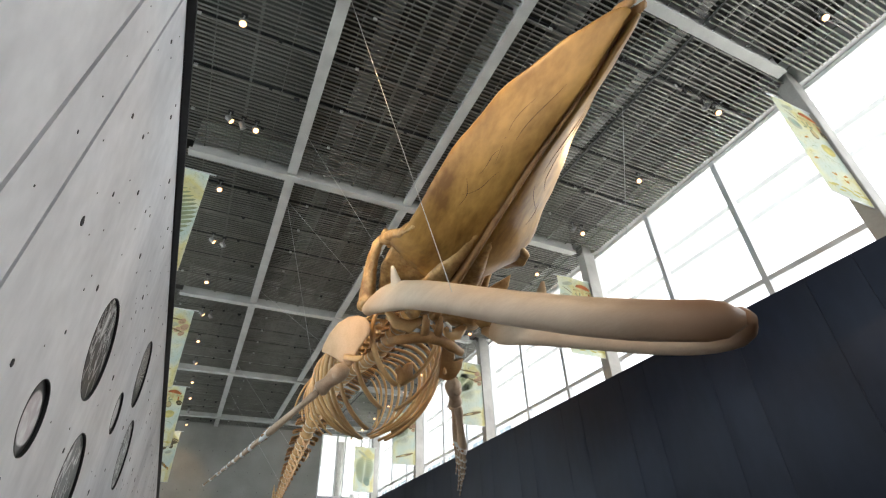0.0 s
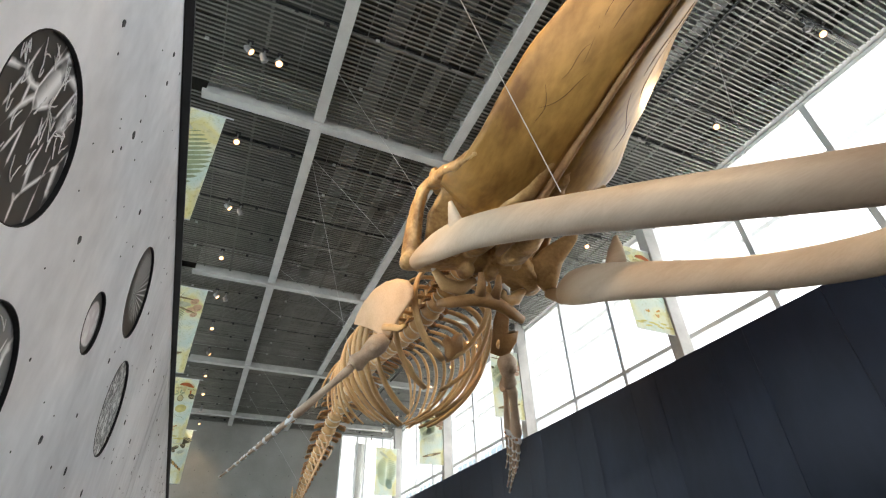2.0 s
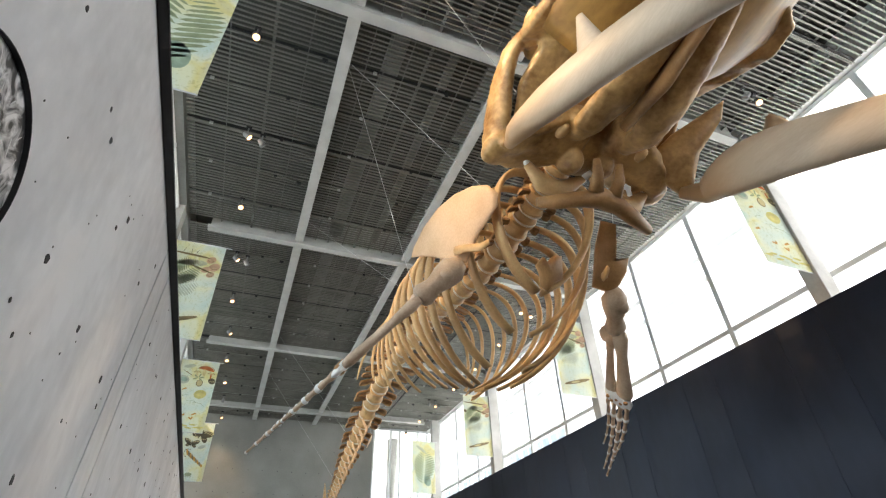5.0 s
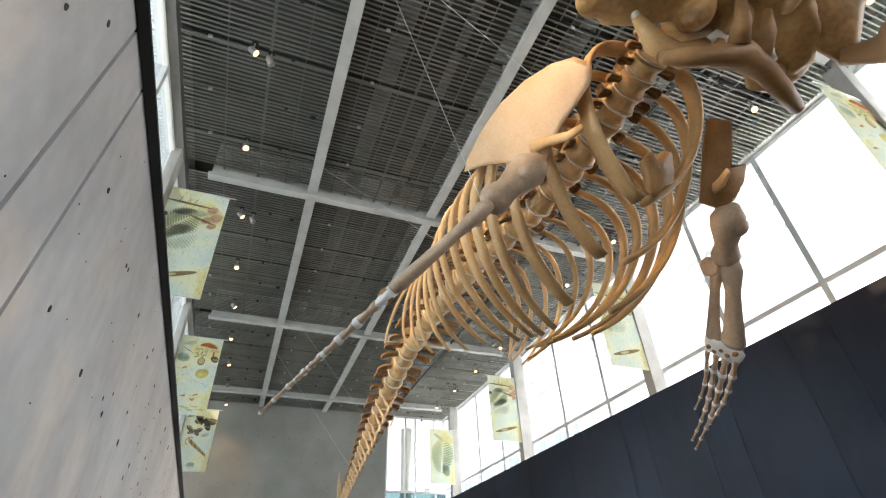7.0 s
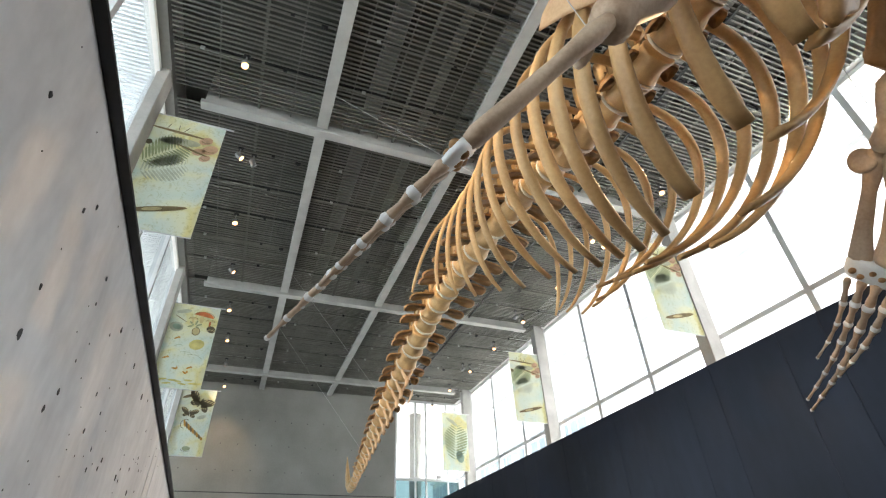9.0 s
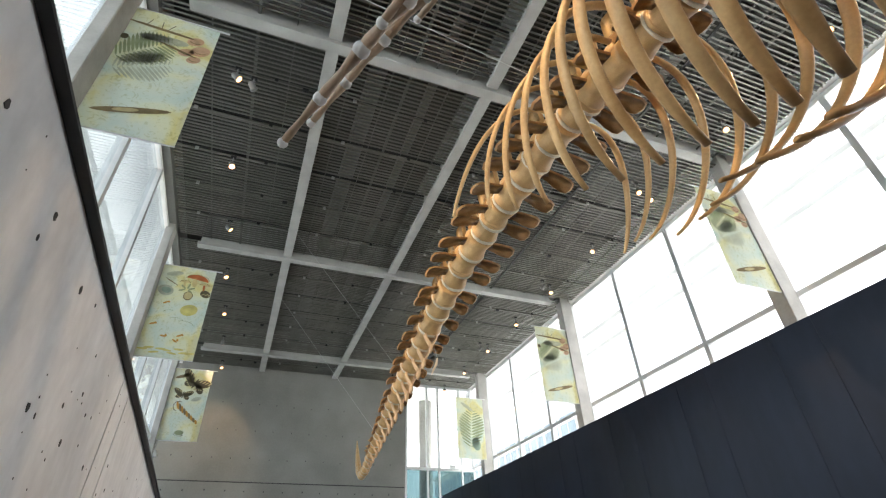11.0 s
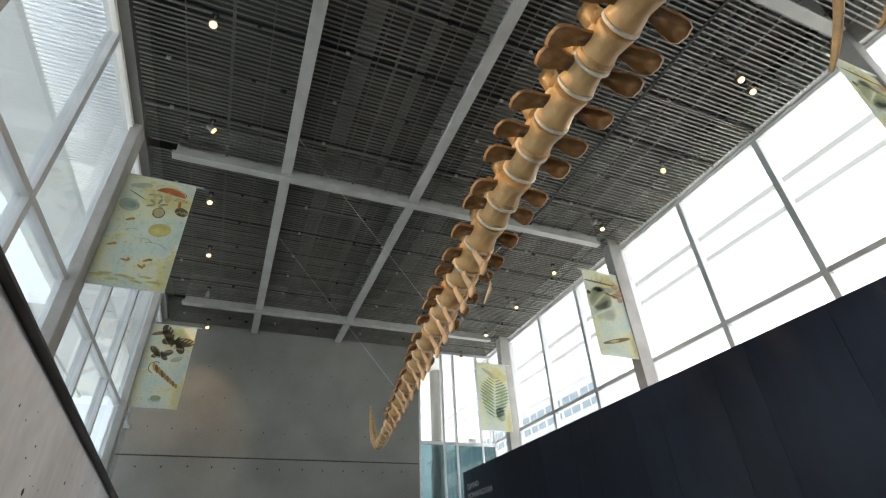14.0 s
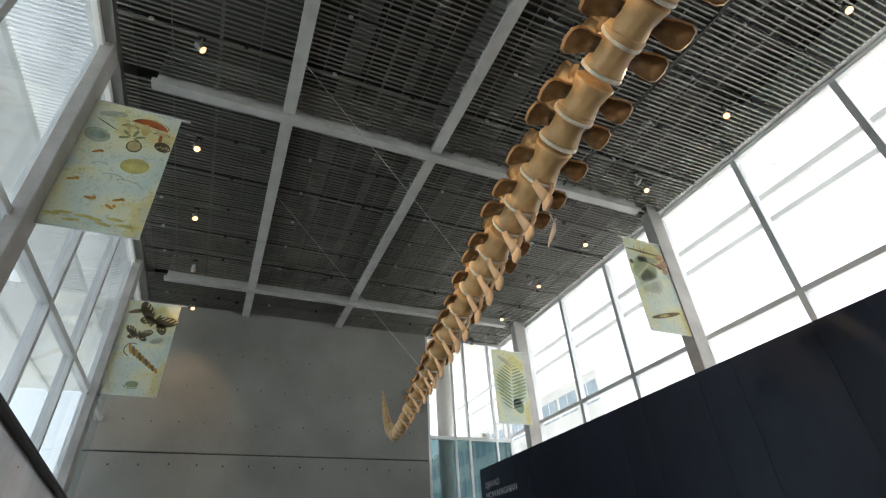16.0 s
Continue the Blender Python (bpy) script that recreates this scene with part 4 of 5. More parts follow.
    plate(cranium, [(CX + sx * x, y, z) for x, y, z in ((1.12, 7.84, 5.84), (1.06, 7.50, 5.74), (0.80, 7.18, 5.86), (0.45, 7.0, 5.98), (0.10, 7.0, 6.0), (0.10, 7.62, 5.92), (0.48, 7.86, 5.96), (0.85, 7.95, 5.90))], 0.24, (0, 0, 1))
    tube(cranium, [(CX + sx * x, y, z) for x, y, z in ((1.10, 7.56, 5.72), (0.86, 7.30, 5.76), (0.55, 7.14, 5.86))], [(0.05, 0.06), (0.06, 0.07), (0.04, 0.05)], 10)
    plate(cranium, [(CX + sx * x, y, z) for x, y, z in ((0.45, 6.5, 6.45), (0.95, 6.7, 6.52), (1.0, 7.2, 6.35), (0.9, 7.6, 6.10), (0.4, 7.4, 6.2))], 0.18)
    # palate lobes and the knobs behind them
    tube(cranium, [(CX + sx * x, y, z) for x, y, z in ((0.14, 5.2, 5.98), (0.18, 5.6, 5.88), (0.24, 6.1, 5.80), (0.30, 6.6, 5.74), (0.34, 7.0, 5.76), (0.30, 7.25, 5.86))], [(0.09, 0.08), (0.12, 0.10), (0.18, 0.11), (0.21, 0.12), (0.17, 0.11), (0.10, 0.08)], 14)
    lump(cranium, (CX + sx * 0.20, 7.55, 5.76), (0.12, 0.20, 0.13), (0, 0, 0), 5, 0.25, 4, 3)
    bm = lump(bmesh.new(), (CX + sx * 0.52, 7.22, 5.80), (0.07, 0.10, 0.06), (0, 0, 0), 9, 0.3, 6, 2)
    bone("ear_bone", bm, BONE, "small pale ear bone")
cheek = plate(bmesh.new(), [(4.20, 7.33, 5.88), (4.45, 7.06, 6.15), (4.85, 6.58, 6.36), (4.85, 6.69, 6.17), (4.80, 7.08, 5.96), (4.75, 7.31, 5.57), (4.68, 7.40, 5.50), (4.50, 7.42, 5.68)], 0.13)
bone("squamosal", cheek, SKULL_BONE, "flared brown cheek plate with a pale rim")
pts = [(CX, y, z) for y, z in ((1.95, 6.56), (2.6, 6.38), (3.7, 6.24), (4.8, 6.02), (5.75, 5.80), (6.3, 5.68), (6.9, 5.70))]
bone("vomer", tube(bmesh.new(), pts, [(0.02, 0.03), (0.035, 0.07), (0.045, 0.09), (0.05, 0.10), (0.06, 0.10), (0.07, 0.10), (0.05, 0.06)], 10), BONE_BROWN, "dark keel along the middle of the palate")
lump(cranium, (CX, 7.15, 6.46), (0.80, 0.60, 0.36), (-12, 0, 0), 2, 0.14, 1.6, 4)
lump(cranium, (CX, 7.52, 6.12), (0.42, 0.40, 0.28), (-20, 0, 0), 6, 0.15, 2, 3)
head = bone("cranium", cranium, SKULL_BONE, "rounded golden back of the skull with arching cheek bones")
blend = head.modifiers.new("blend", "REMESH")
blend.mode, blend.voxel_size, blend.use_smooth_shade = "VOXEL", 0.019, True
ease = head.modifiers.new("ease", "SMOOTH")
ease.iterations, ease.factor = 9, 0.5
wear = bpy.data.textures.new("bone_wear", "CLOUDS")
wear.noise_scale = 0.11
rough_ = head.modifiers.new("wear", "DISPLACE")
rough_.texture, rough_.strength, rough_.texture_coords = wear, 0.025, "LOCAL"

# ---- throat bones ----
bm = tube(bmesh.new(), [(2.88, 7.76, 5.20), (3.08, 7.70, 5.22), (3.32, 7.62, 5.26), (3.58, 7.56, 5.30), (3.85, 7.60, 5.29), (4.10, 7.67, 5.24), (4.34, 7.74, 5.18)], [(0.045, 0.06), (0.075, 0.09), (0.085, 0.095), (0.13, 0.11), (0.10, 0.10), (0.085, 0.10), (0.06, 0.075)], 14)
tube(bm, [(3.72, 7.50, 5.32), (3.74, 7.38, 5.46), (3.72, 7.30, 5.62)], [(0.09, 0.08), (0.065, 0.06), (0.04, 0.04)], 10)
tube(bm, [(3.48, 7.50, 5.32), (3.44, 7.36, 5.44), (3.40, 7.28, 5.58)], [(0.09, 0.08), (0.065, 0.06), (0.04, 0.04)], 10)
for v in bm.verts:
    v.co += Vector((1, 1, 1)) * (0.015 * noise.noise(v.co * 5))
bone("hyoid", bm, BONE_BROWN, "winged brown throat bone")
for sx in (-1, 1):
    pts = [(CX + sx * x, y, z) for x, y, z in ((0.66, 7.76, 5.78), (0.46, 7.84, 5.62), (0.18, 7.86, 5.60), (-0.06, 7.72, 5.74))]
    if sx > 0:
        pts = [(CX + x, y, z) for x, y, z in ((0.92, 7.70, 5.74), (0.78, 7.78, 5.58), (0.60, 7.78, 5.52), (0.42, 7.66, 5.62))]
    bone("stylohyal", tube(bmesh.new(), pts, [(0.045, 0.06), (0.10, 0.12), (0.10, 0.13), (0.04, 0.05)], 14), BONE, "curved tan rod of the throat")
    a = Vector(pts[0])
    bone("cartilage", tube(bmesh.new(), [a, a + Vector((-0.06 * 1, -0.05, 0.05)), a + Vector((-0.08, -0.10, 0.14))], [0.04, 0.035, 0.025], 8), CARTILAGE, "white cartilage link")
    b = Vector(pts[-1])
    bone("cartilage", tube(bmesh.new(), [b, b + Vector((0.05, -0.08, 0.03)), b + Vector((0.10, -0.12, -0.05)), b + Vector((0.11, -0.10, -0.14))], [0.045, 0.04, 0.035, 0.03], 8), CARTILAGE, "white cartilage link")

# ---- flippers ----
# shoulder, elbow, wrist, tip of the longest finger, and the way the flipper is broad
FLIPPER_ROWS = {-1: (Vector((2.40, 9.03, 5.04)), Vector((2.04, 9.22, 4.67)), Vector((1.36, 9.85, 4.03)), Vector((0.49, 11.24, 3.34)), Vector((0.31, 0.73, 0.60)).normalized()),
         1: (Vector((4.73, 8.96, 5.03)), Vector((4.98, 9.36, 4.78)), Vector((5.38, 10.06, 4.15)), Vector((6.12, 11.65, 3.45)), Vector((-0.31, 0.73, 0.60)).normalized())}
for sx in (-1, 1):
    def F(*ps):
        return [mirrored(p, 1 if sx < 0 else -1) for p in ps]
    # shoulder blade: a fan with its socket low in front
    out = F((2.68, 8.22, 5.68), (2.60, 8.30, 5.86), (2.50, 8.50, 5.99), (2.38, 8.80, 6.07), (2.28, 9.15, 6.09), (2.20, 9.50, 6.00), (2.16, 9.80, 5.86), (2.15, 9.88, 5.74), (2.22, 9.62, 5.60), (2.33, 9.35, 5.42), (2.42, 9.18, 5.26), (2.50, 9.08, 5.14), (2.56, 8.96, 5.14), (2.58, 8.86, 5.26), (2.62, 8.70, 5.40), (2.66, 8.48, 5.46), (2.70, 8.30, 5.56))
    if sx > 0:
        out = [(4.42, 8.50, 5.95), (4.52, 8.36, 5.80), (4.58, 8.50, 5.60), (4.64, 8.66, 5.42), (4.82, 8.60, 5.48), (4.82, 8.70, 5.32), (4.75, 8.84, 5.16), (4.62, 8.95, 5.10), (4.42, 8.98, 5.16), (4.38, 8.82, 5.36), (4.36, 8.66, 5.62)]
    # right blade: same bone, its backlit shade put into the browner material
    sc = bone("scapula", plate(bmesh.new(), out, 0.05 if sx < 0 else 0.12), SCAPULA_BONE if sx < 0 else BONE_BROWN, "broad fan-shaped pale shoulder blade" if sx < 0 else "shoulder blade seen on edge, coloured brown for its backlit shade")
    a = bone("acromion", tube(bmesh.new(), F((2.44, 8.98, 5.30), (2.50, 8.82, 5.24), (2.60, 8.66, 5.16), (2.66, 8.52, 5.16)), [(0.05, 0.07), (0.03, 0.06), (0.03, 0.06), (0.02, 0.04)], 8), BONE)
    a.parent = sc
    head, elbow, wrist, tip, fan = FLIPPER_ROWS[sx]
    axis = (elbow - head).normalized()
    hum = tube(bmesh.new(), [head - axis * 0.13, head, head.lerp(elbow, 0.22), head.lerp(elbow, 0.6), head.lerp(elbow, 0.88), elbow], [0.10, 0.175, 0.165, 0.115, 0.15, 0.12], 16)
    lump(hum, head.lerp(elbow, 0.2) - fan * 0.10, (0.11, 0.11, 0.10), (0, 0, 0), 4, 0.2, 5, 2)
    for v in hum.verts:
        v.co += Vector((1, 1, 1)) * (0.014 * noise.noise(v.co * 6))
    bone("humerus", hum, FLIPPER_BONE, "stout pale upper flipper bone")
    for name, off, r0 in (("radius", -0.085, 1.15 if sx < 0 else 1.35), ("ulna", 0.11, 0.78 if sx < 0 else 0.92)):
        pts = [elbow.lerp(wrist, u) + fan * (off * w) for u, w in ((0.0, 0.7), (0.10, 0.8), (0.35, 1.0), (0.7, 1.15), (0.93, 1.15), (1.0, 1.1))]
        fl = tube(bmesh.new(), pts, [(0.050 * r0, 0.07 * r0), (0.062 * r0, 0.092 * r0), (0.046 * r0, 0.062 * r0), (0.052 * r0, 0.078 * r0), (0.058 * r0, 0.105 * r0), (0.04 * r0, 0.08 * r0)], 12, up=fan)
        if name == "ulna":
            lump(fl, pts[1] + fan * 0.085, (0.05, 0.12, 0.12), (20, 0, 0), 2, 0.25, 6, 3)
        bone(name, fl, FLIPPER_BONE, "long pale forearm bone of the flipper")
    hand = (tip - wrist).normalized()
    bm = tube(bmesh.new(), [wrist - hand * 0.03, wrist + hand * 0.01, wrist + hand * 0.10, wrist + hand * 0.17, wrist + hand * 0.19], [(0.05, 0.20), (0.058, 0.235), (0.052, 0.225), (0.04, 0.19), (0.02, 0.16)], 18, up=fan)
    wr = bone("carpus", bm, CARTILAGE, "white cartilage wrist with small bones set in it")
    for k in range(5):
        for face in (-1, 1):
            c = wrist + hand * (0.06 + 0.05 * (k % 2)) + fan * (-0.15 + 0.075 * k) + hand.cross(fan) * (face * 0.038)
            o = bone("wrist_bone", lump(bmesh.new(), c, (0.032, 0.036, 0.028), (0, 0, 0), k, 0.2, 6, 2), BONE_BROWN)
            o.parent = wr
    # four fingers, fanned across the hand, the two middle ones longest
    span = (tip - wrist).length
    for k in range(4):
        base = wrist + hand * 0.17 + fan * (-0.165 + 0.11 * k)
        end = wrist + hand * (span * (0.70, 1.0, 0.93, 0.62)[k]) + fan * (-0.10 + 0.075 * k)
        segs = (5, 7, 7, 4)[k]
        size = (0.046, 0.050, 0.044, 0.034)[k]
        for q in range(segs):
            p0, p1 = (base.lerp(end, u ** 0.92) + fan * (-0.05 * math.sin(math.pi * u)) for u in (q / segs, (q + 1) / segs))
            r = size * (1 - 0.72 * q / segs)
            pp = [p0, p0.lerp(p1, 0.12), p0.lerp(p1, 0.45), p0.lerp(p1, 0.8), p1]
            ph = bone("phalanx", tube(bmesh.new(), pp, [r * 0.8, r, r * 0.6, r * 0.82, r * 0.7], 9), FLIPPER_BONE)
            jt = bone("finger_joint", lump(bmesh.new(), pp[-1], (r * 1.05, r * 1.05, r * 1.05), (0, 0, 0), q, 0.1, 5, 2), CARTILAGE)
            jt.parent = ph

# small hip bone hung under the tail, on a thread from the spine
PELVIS = (3.69, 18.08, 5.55)
whale_thread = tube(bmesh.new(), [(3.69, 18.06, 5.66), (3.60, 18.06, 6.0)], [0.003, 0.003], 6)
bone("thread", whale_thread, WIRE)
bm = tube(bmesh.new(), [(PELVIS[0], PELVIS[1] - 0.02, PELVIS[2] + 0.12), (PELVIS[0] - 0.02, PELVIS[1], PELVIS[2]), (PELVIS[0] - 0.06, PELVIS[1] + 0.03, PELVIS[2] - 0.10), (PELVIS[0] - 0.10, PELVIS[1] + 0.05, PELVIS[2] - 0.2)], [0.012, 0.028, 0.02, 0.008], 8)
bone("hip_bone", bm, BONE_PALE, "small curved pale hip bone")

# ---- hanging wires ----
def wire(a, b):
    w = tube(bmesh.new(), [a, b], [0.004, 0.004], 6)
    tagged(part("hanging_wire", w, WIRE), "thin steel cable holding the skeleton from the ceiling", "cable", "hanging cables")


WIRES = [((0.80, 4.07, 8.98), (2.30, 4.03, 4.05)), ((0.88, 9.42, 8.98), (2.02, 9.31, 4.75)), ((0.78, 7.08, 8.98), (2.90, 7.55, 6.45)), ((0.90, 9.33, 8.98), (3.42, 9.20, 6.40)), ((0.86, 13.62, 8.98), (3.42, 12.7, 6.70)), ((0.81, 19.43, 8.98), (3.45, 19.72, 6.0)), ((0.86, 22.7, 8.98), (3.45, 21.6, 5.2)),
         ((6.15, 4.07, 8.98), (4.70, 4.03, 4.05)), ((6.10, 9.42, 8.98), (4.95, 9.31, 4.75)), ((6.15, 7.08, 8.98), (4.10, 7.55, 6.45)), ((6.12, 13.62, 8.98), (3.58, 12.7, 6.70)), ((6.15, 19.43, 8.98), (3.55, 19.72, 6.0))]
for a, b in WIRES:
    wire(a, b)

# ---- banners ----
def banner_material(name):
    m, n, l, p = principled(name)
    tc = n.new("ShaderNodeTexCoord")
    a = n.new("ShaderNodeTexNoise")
    a.inputs["Scale"].default_value = 1.5
    a.inputs["Detail"].default_value = 5
    a.inputs["Distortion"].default_value = 0.8
    l.new(tc.outputs["Object"], a.inputs["Vector"])
    ramp = n.new("ShaderNodeValToRGB")
    cols = [(0.30, (0.70, 0.80, 0.77)), (0.45, (0.80, 0.84, 0.77)), (0.54, (0.86, 0.86, 0.70)), (0.62, (0.82, 0.77, 0.44)), (0.72, (0.76, 0.74, 0.58))]
    e = ramp.color_ramp.elements
    while len(e) < len(cols):
        e.new(0.5)
    for el, (pos, c) in zip(e, cols):
        el.position, el.color = pos, (*c, 1)
    l.new(a.outputs[0], ramp.inputs[0])
    b = n.new("ShaderNodeTexNoise")
    b.inputs["Scale"].default_value = 11
    b.inputs["Detail"].default_value = 7
    b.inputs["Distortion"].default_value = 2.0
    l.new(tc.outputs["Object"], b.inputs["Vector"])
    r2 = n.new("ShaderNodeValToRGB")
    r2.color_ramp.elements[0].position, r2.color_ramp.elements[1].position = 0.34, 0.46
    r2.color_ramp.elements[0].color, r2.color_ramp.elements[1].color = (0.84, 0.83, 0.74, 1), (1, 1, 1, 1)
    l.new(b.outputs[0], r2.inputs[0])
    mx = n.new("ShaderNodeMix")
    mx.data_type, mx.blend_type = "RGBA", "MULTIPLY"
    mx.inputs[0].default_value = 1.0
    l.new(ramp.outputs[0], mx.inputs[6])
    l.new(r2.outputs[0], mx.inputs[7])
    l.new(mx.outputs[2], p.inputs["Base Color"])
    p.inputs["Roughness"].default_value = 0.8
    tr = n.new("ShaderNodeBsdfTranslucent")
    l.new(mx.outputs[2], tr.inputs[0])
    ms = n.new("ShaderNodeMixShader")
    ms.inputs[0].default_value = 0.6
    l.new(p.outputs[0], ms.inputs[1])
    l.new(tr.outputs[0], ms.inputs[2])
    l.new(ms.outputs[0], n["Material Output"].inputs[0])
    return m


def ink(name, c):
    m = surface(name, tuple(v * 0.8 for v in c), tuple(min(1, v * 1.15) for v in c), 0.8, 8, 60, 0)
    n, l = m.node_tree.nodes, m.node_tree.links
    p = n["Principled BSDF"]
    tr = n.new("ShaderNodeBsdfTranslucent")
    l.new(p.inputs["Base Color"].links[0].from_socket, tr.inputs[0])
    ms = n.new("ShaderNodeMixShader")
    ms.inputs[0].default_value = 0.6
    l.new(p.outputs[0], ms.inputs[1])
    l.new(tr.outputs[0], ms.inputs[2])
    l.new(ms.outputs[0], n["Material Output"].inputs[0])
    return m


INK = {"red": ink("print_red", (0.66, 0.22, 0.10)), "brown": ink("print_brown", (0.30, 0.235, 0.14)), "pink": ink("print_pink", (0.72, 0.50, 0.38)), "dark": ink("print_dark", (0.19, 0.16, 0.11)), "green": ink("print_green", (0.40, 0.45, 0.30)), "cream": ink("print_cream", (0.72, 0.62, 0.36)),
       "yellow": ink("print_yellow", (0.74, 0.66, 0.28)), "orange": ink("print_orange", (0.66, 0.36, 0.10)), "teal": ink("print_teal", (0.42, 0.54, 0.48)), "grey": ink("print_grey", (0.60, 0.62, 0.54))}
CLOTH = banner_material("printed_cloth")


def blob(bm, pts, y):
    f = bm.faces.new([bm.verts.new((x, y, z)) for x, z in pts])
    return f


def oval(cx, cz, rx, rz, turn=0, k=18, lo=0, hi=360):
    c, s = math.cos(radians(turn)), math.sin(radians(turn))
    out = []
    for i in range(k):
        a = radians(lo + (hi - lo) * i / (k - (0 if hi - lo == 360 else 1)))
        x, z = rx * math.cos(a), rz * math.sin(a)
        out.append((cx + c * x - s * z, cz + s * x + c * z))
    return out


def fern(bm, x, z, length, turn, y, leaves=11):
    d = (math.cos(radians(turn)), math.sin(radians(turn)))
    for i in range(leaves):
        u = (i + 1) / (leaves + 1)
        px, pz = x + d[0] * length * u, z + d[1] * length * u
        ln = length * 0.42 * math.sin(math.pi * (0.15 + 0.8 * u))
        for sgn in (-1, 1):
            blob(bm, oval(px + math.cos(radians(turn + sgn * 65)) * ln / 2, pz + math.sin(radians(turn + sgn * 65)) * ln / 2, ln / 2, ln * 0.07, turn + sgn * 65, 8), y)


def wings(bm, x, z, s, turn, y):
    for sgn in (-1, 1):
        blob(bm, oval(x + sgn * 0.55 * s * math.cos(radians(turn)), z + 0.25 * s + sgn * 0.55 * s * math.sin(radians(turn)), 0.55 * s, 0.28 * s, turn + sgn * 30, 14), y)
        blob(bm, oval(x + sgn * 0.4 * s * math.cos(radians(turn)), z - 0.2 * s + sgn * 0.4 * s * math.sin(radians(turn)), 0.36 * s, 0.22 * s, turn - sgn * 30, 12), y)
    blob(bm, oval(x, z, 0.07 * s, 0.4 * s, turn, 10), y)


# prints by motif: colour and a drawing call, in the cloth's own plane (x 0 to 1.1, z 0 to 2.1), laid a little proud of it
def arc(bm, cx, cz, r, lo, hi, wide, y, flat=1.0):
    """A curved stroke."""
    pts = [(cx + rr * math.cos(radians(lo + (hi - lo) * k / 12)), cz + flat * rr * math.sin(radians(lo + (hi - lo) * k / 12))) for rr, ks in ((r, range(13)), (r - wide, range(12, -1, -1))) for k in ks]
    blob(bm, pts, y)


def swallowtail(dark, pale, x, z, s, turn, y):
    """A butterfly with barred, scalloped wings."""
    wings(dark, x, z, s, turn, y)
    c, n = math.cos(radians(turn)), math.sin(radians(turn))
    for sgn in (-1, 1):
        for k in range(4):
            u, v = sgn * (0.25 + 0.2 * k) * s, (0.32 + 0.05 * k) * s
            blob(pale, oval(x + c * u - n * v, z + n * u + c * v, 0.045 * s, 0.15 * s, turn - sgn * 25, 8), y - 0.004)
        for k in range(4):
            u, v = sgn * (0.22 + 0.13 * k) * s, (-0.34 + 0.06 * k) * s
            blob(pale, oval(x + c * u - n * v, z + n * u + c * v, 0.05 * s, 0.045 * s, 0, 8), y - 0.004)


def draw_mushroom():
    out = {k: bmesh.new() for k in ("red", "cream", "brown", "teal", "orange", "yellow", "grey", "dark", "green")}
    y = -0.008
    blob(out["red"], oval(0.76, 1.82, 0.23, 0.12, -8, 18, 0, 180), y)
    arc(out["brown"], 0.76, 1.82, 0.245, 0, 172, 0.014, y - 0.004, 0.52)
    blob(out["cream"], oval(0.72, 1.74, 0.05, 0.11, 4), y)
    for x, z, cap, stem in ((0.53, 1.72, "cream", "cream"), (0.93, 1.70, "cream", "red")):
        blob(out[cap], oval(x, z, 0.10, 0.05, -4, 14, 0, 180), y)
        arc(out["brown"], x, z, 0.105, 0, 180, 0.012, y - 0.004, 0.55)
        blob(out[stem], oval(x, z - 0.06, 0.025, 0.08, 4, 10), y)
    blob(out["grey"], oval(0.28, 1.90, 0.17, 0.055, 12), y)
    blob(out["brown"], oval(0.26, 1.70, 0.17, 0.010, -28, 10), y)
    blob(out["grey"], oval(0.20, 1.48, 0.16, 0.12, -14), y)
    blob(out["teal"], oval(0.21, 1.485, 0.10, 0.07, -14), y - 0.004)
    for a in (20, 75, 140, 200, 320):
        blob(out["green"], oval(0.60 + 0.10 * math.cos(radians(a)), 1.56 + 0.08 * math.sin(radians(a)), 0.07, 0.022, a, 8), y)
    blob(out["brown"], oval(0.66, 1.41, 0.095, 0.105, 0), y)
    blob(out["cream"], oval(0.66, 1.41, 0.078, 0.088, 0), y - 0.004)
    blob(out["dark"], oval(0.99, 1.50, 0.11, 0.085, -24, 14), y)
    for k in range(5):
        blob(out["cream"], oval(0.93 + 0.035 * k, 1.475 + 0.018 * (k % 2), 0.011, 0.022, -20, 8), y - 0.004)
    blob(out["yellow"], oval(0.76, 1.08, 0.17, 0.13, 10), y)
    for x, z, r, lo in ((0.55, 0.80, 0.17, 20), (0.72, 0.72, 0.22, 10), (0.40, 0.98, 0.12, 60)):
        arc(out["green"], x, z, r, lo, lo + 110, 0.012, y, 0.5)
    for x, z, t in ((0.16, 0.70, 20), (0.42, 0.46, -10), (0.72, 0.50, 25), (0.28, 1.20, 30), (0.66, 0.38, -30)):
        blob(out["orange"], oval(x, z, 0.06, 0.020, t, 10), y)
        blob(out["orange"], oval(x + 0.05, z + 0.02, 0.022, 0.03, t + 40, 8), y)
    for k in range(9):
        blob(out["yellow"], oval(0.12 + 0.11 * k, 0.16 + 0.05 * math.sin(2.3 * k), 0.10, 0.022, 8 * math.sin(k), 10), y)
    return out


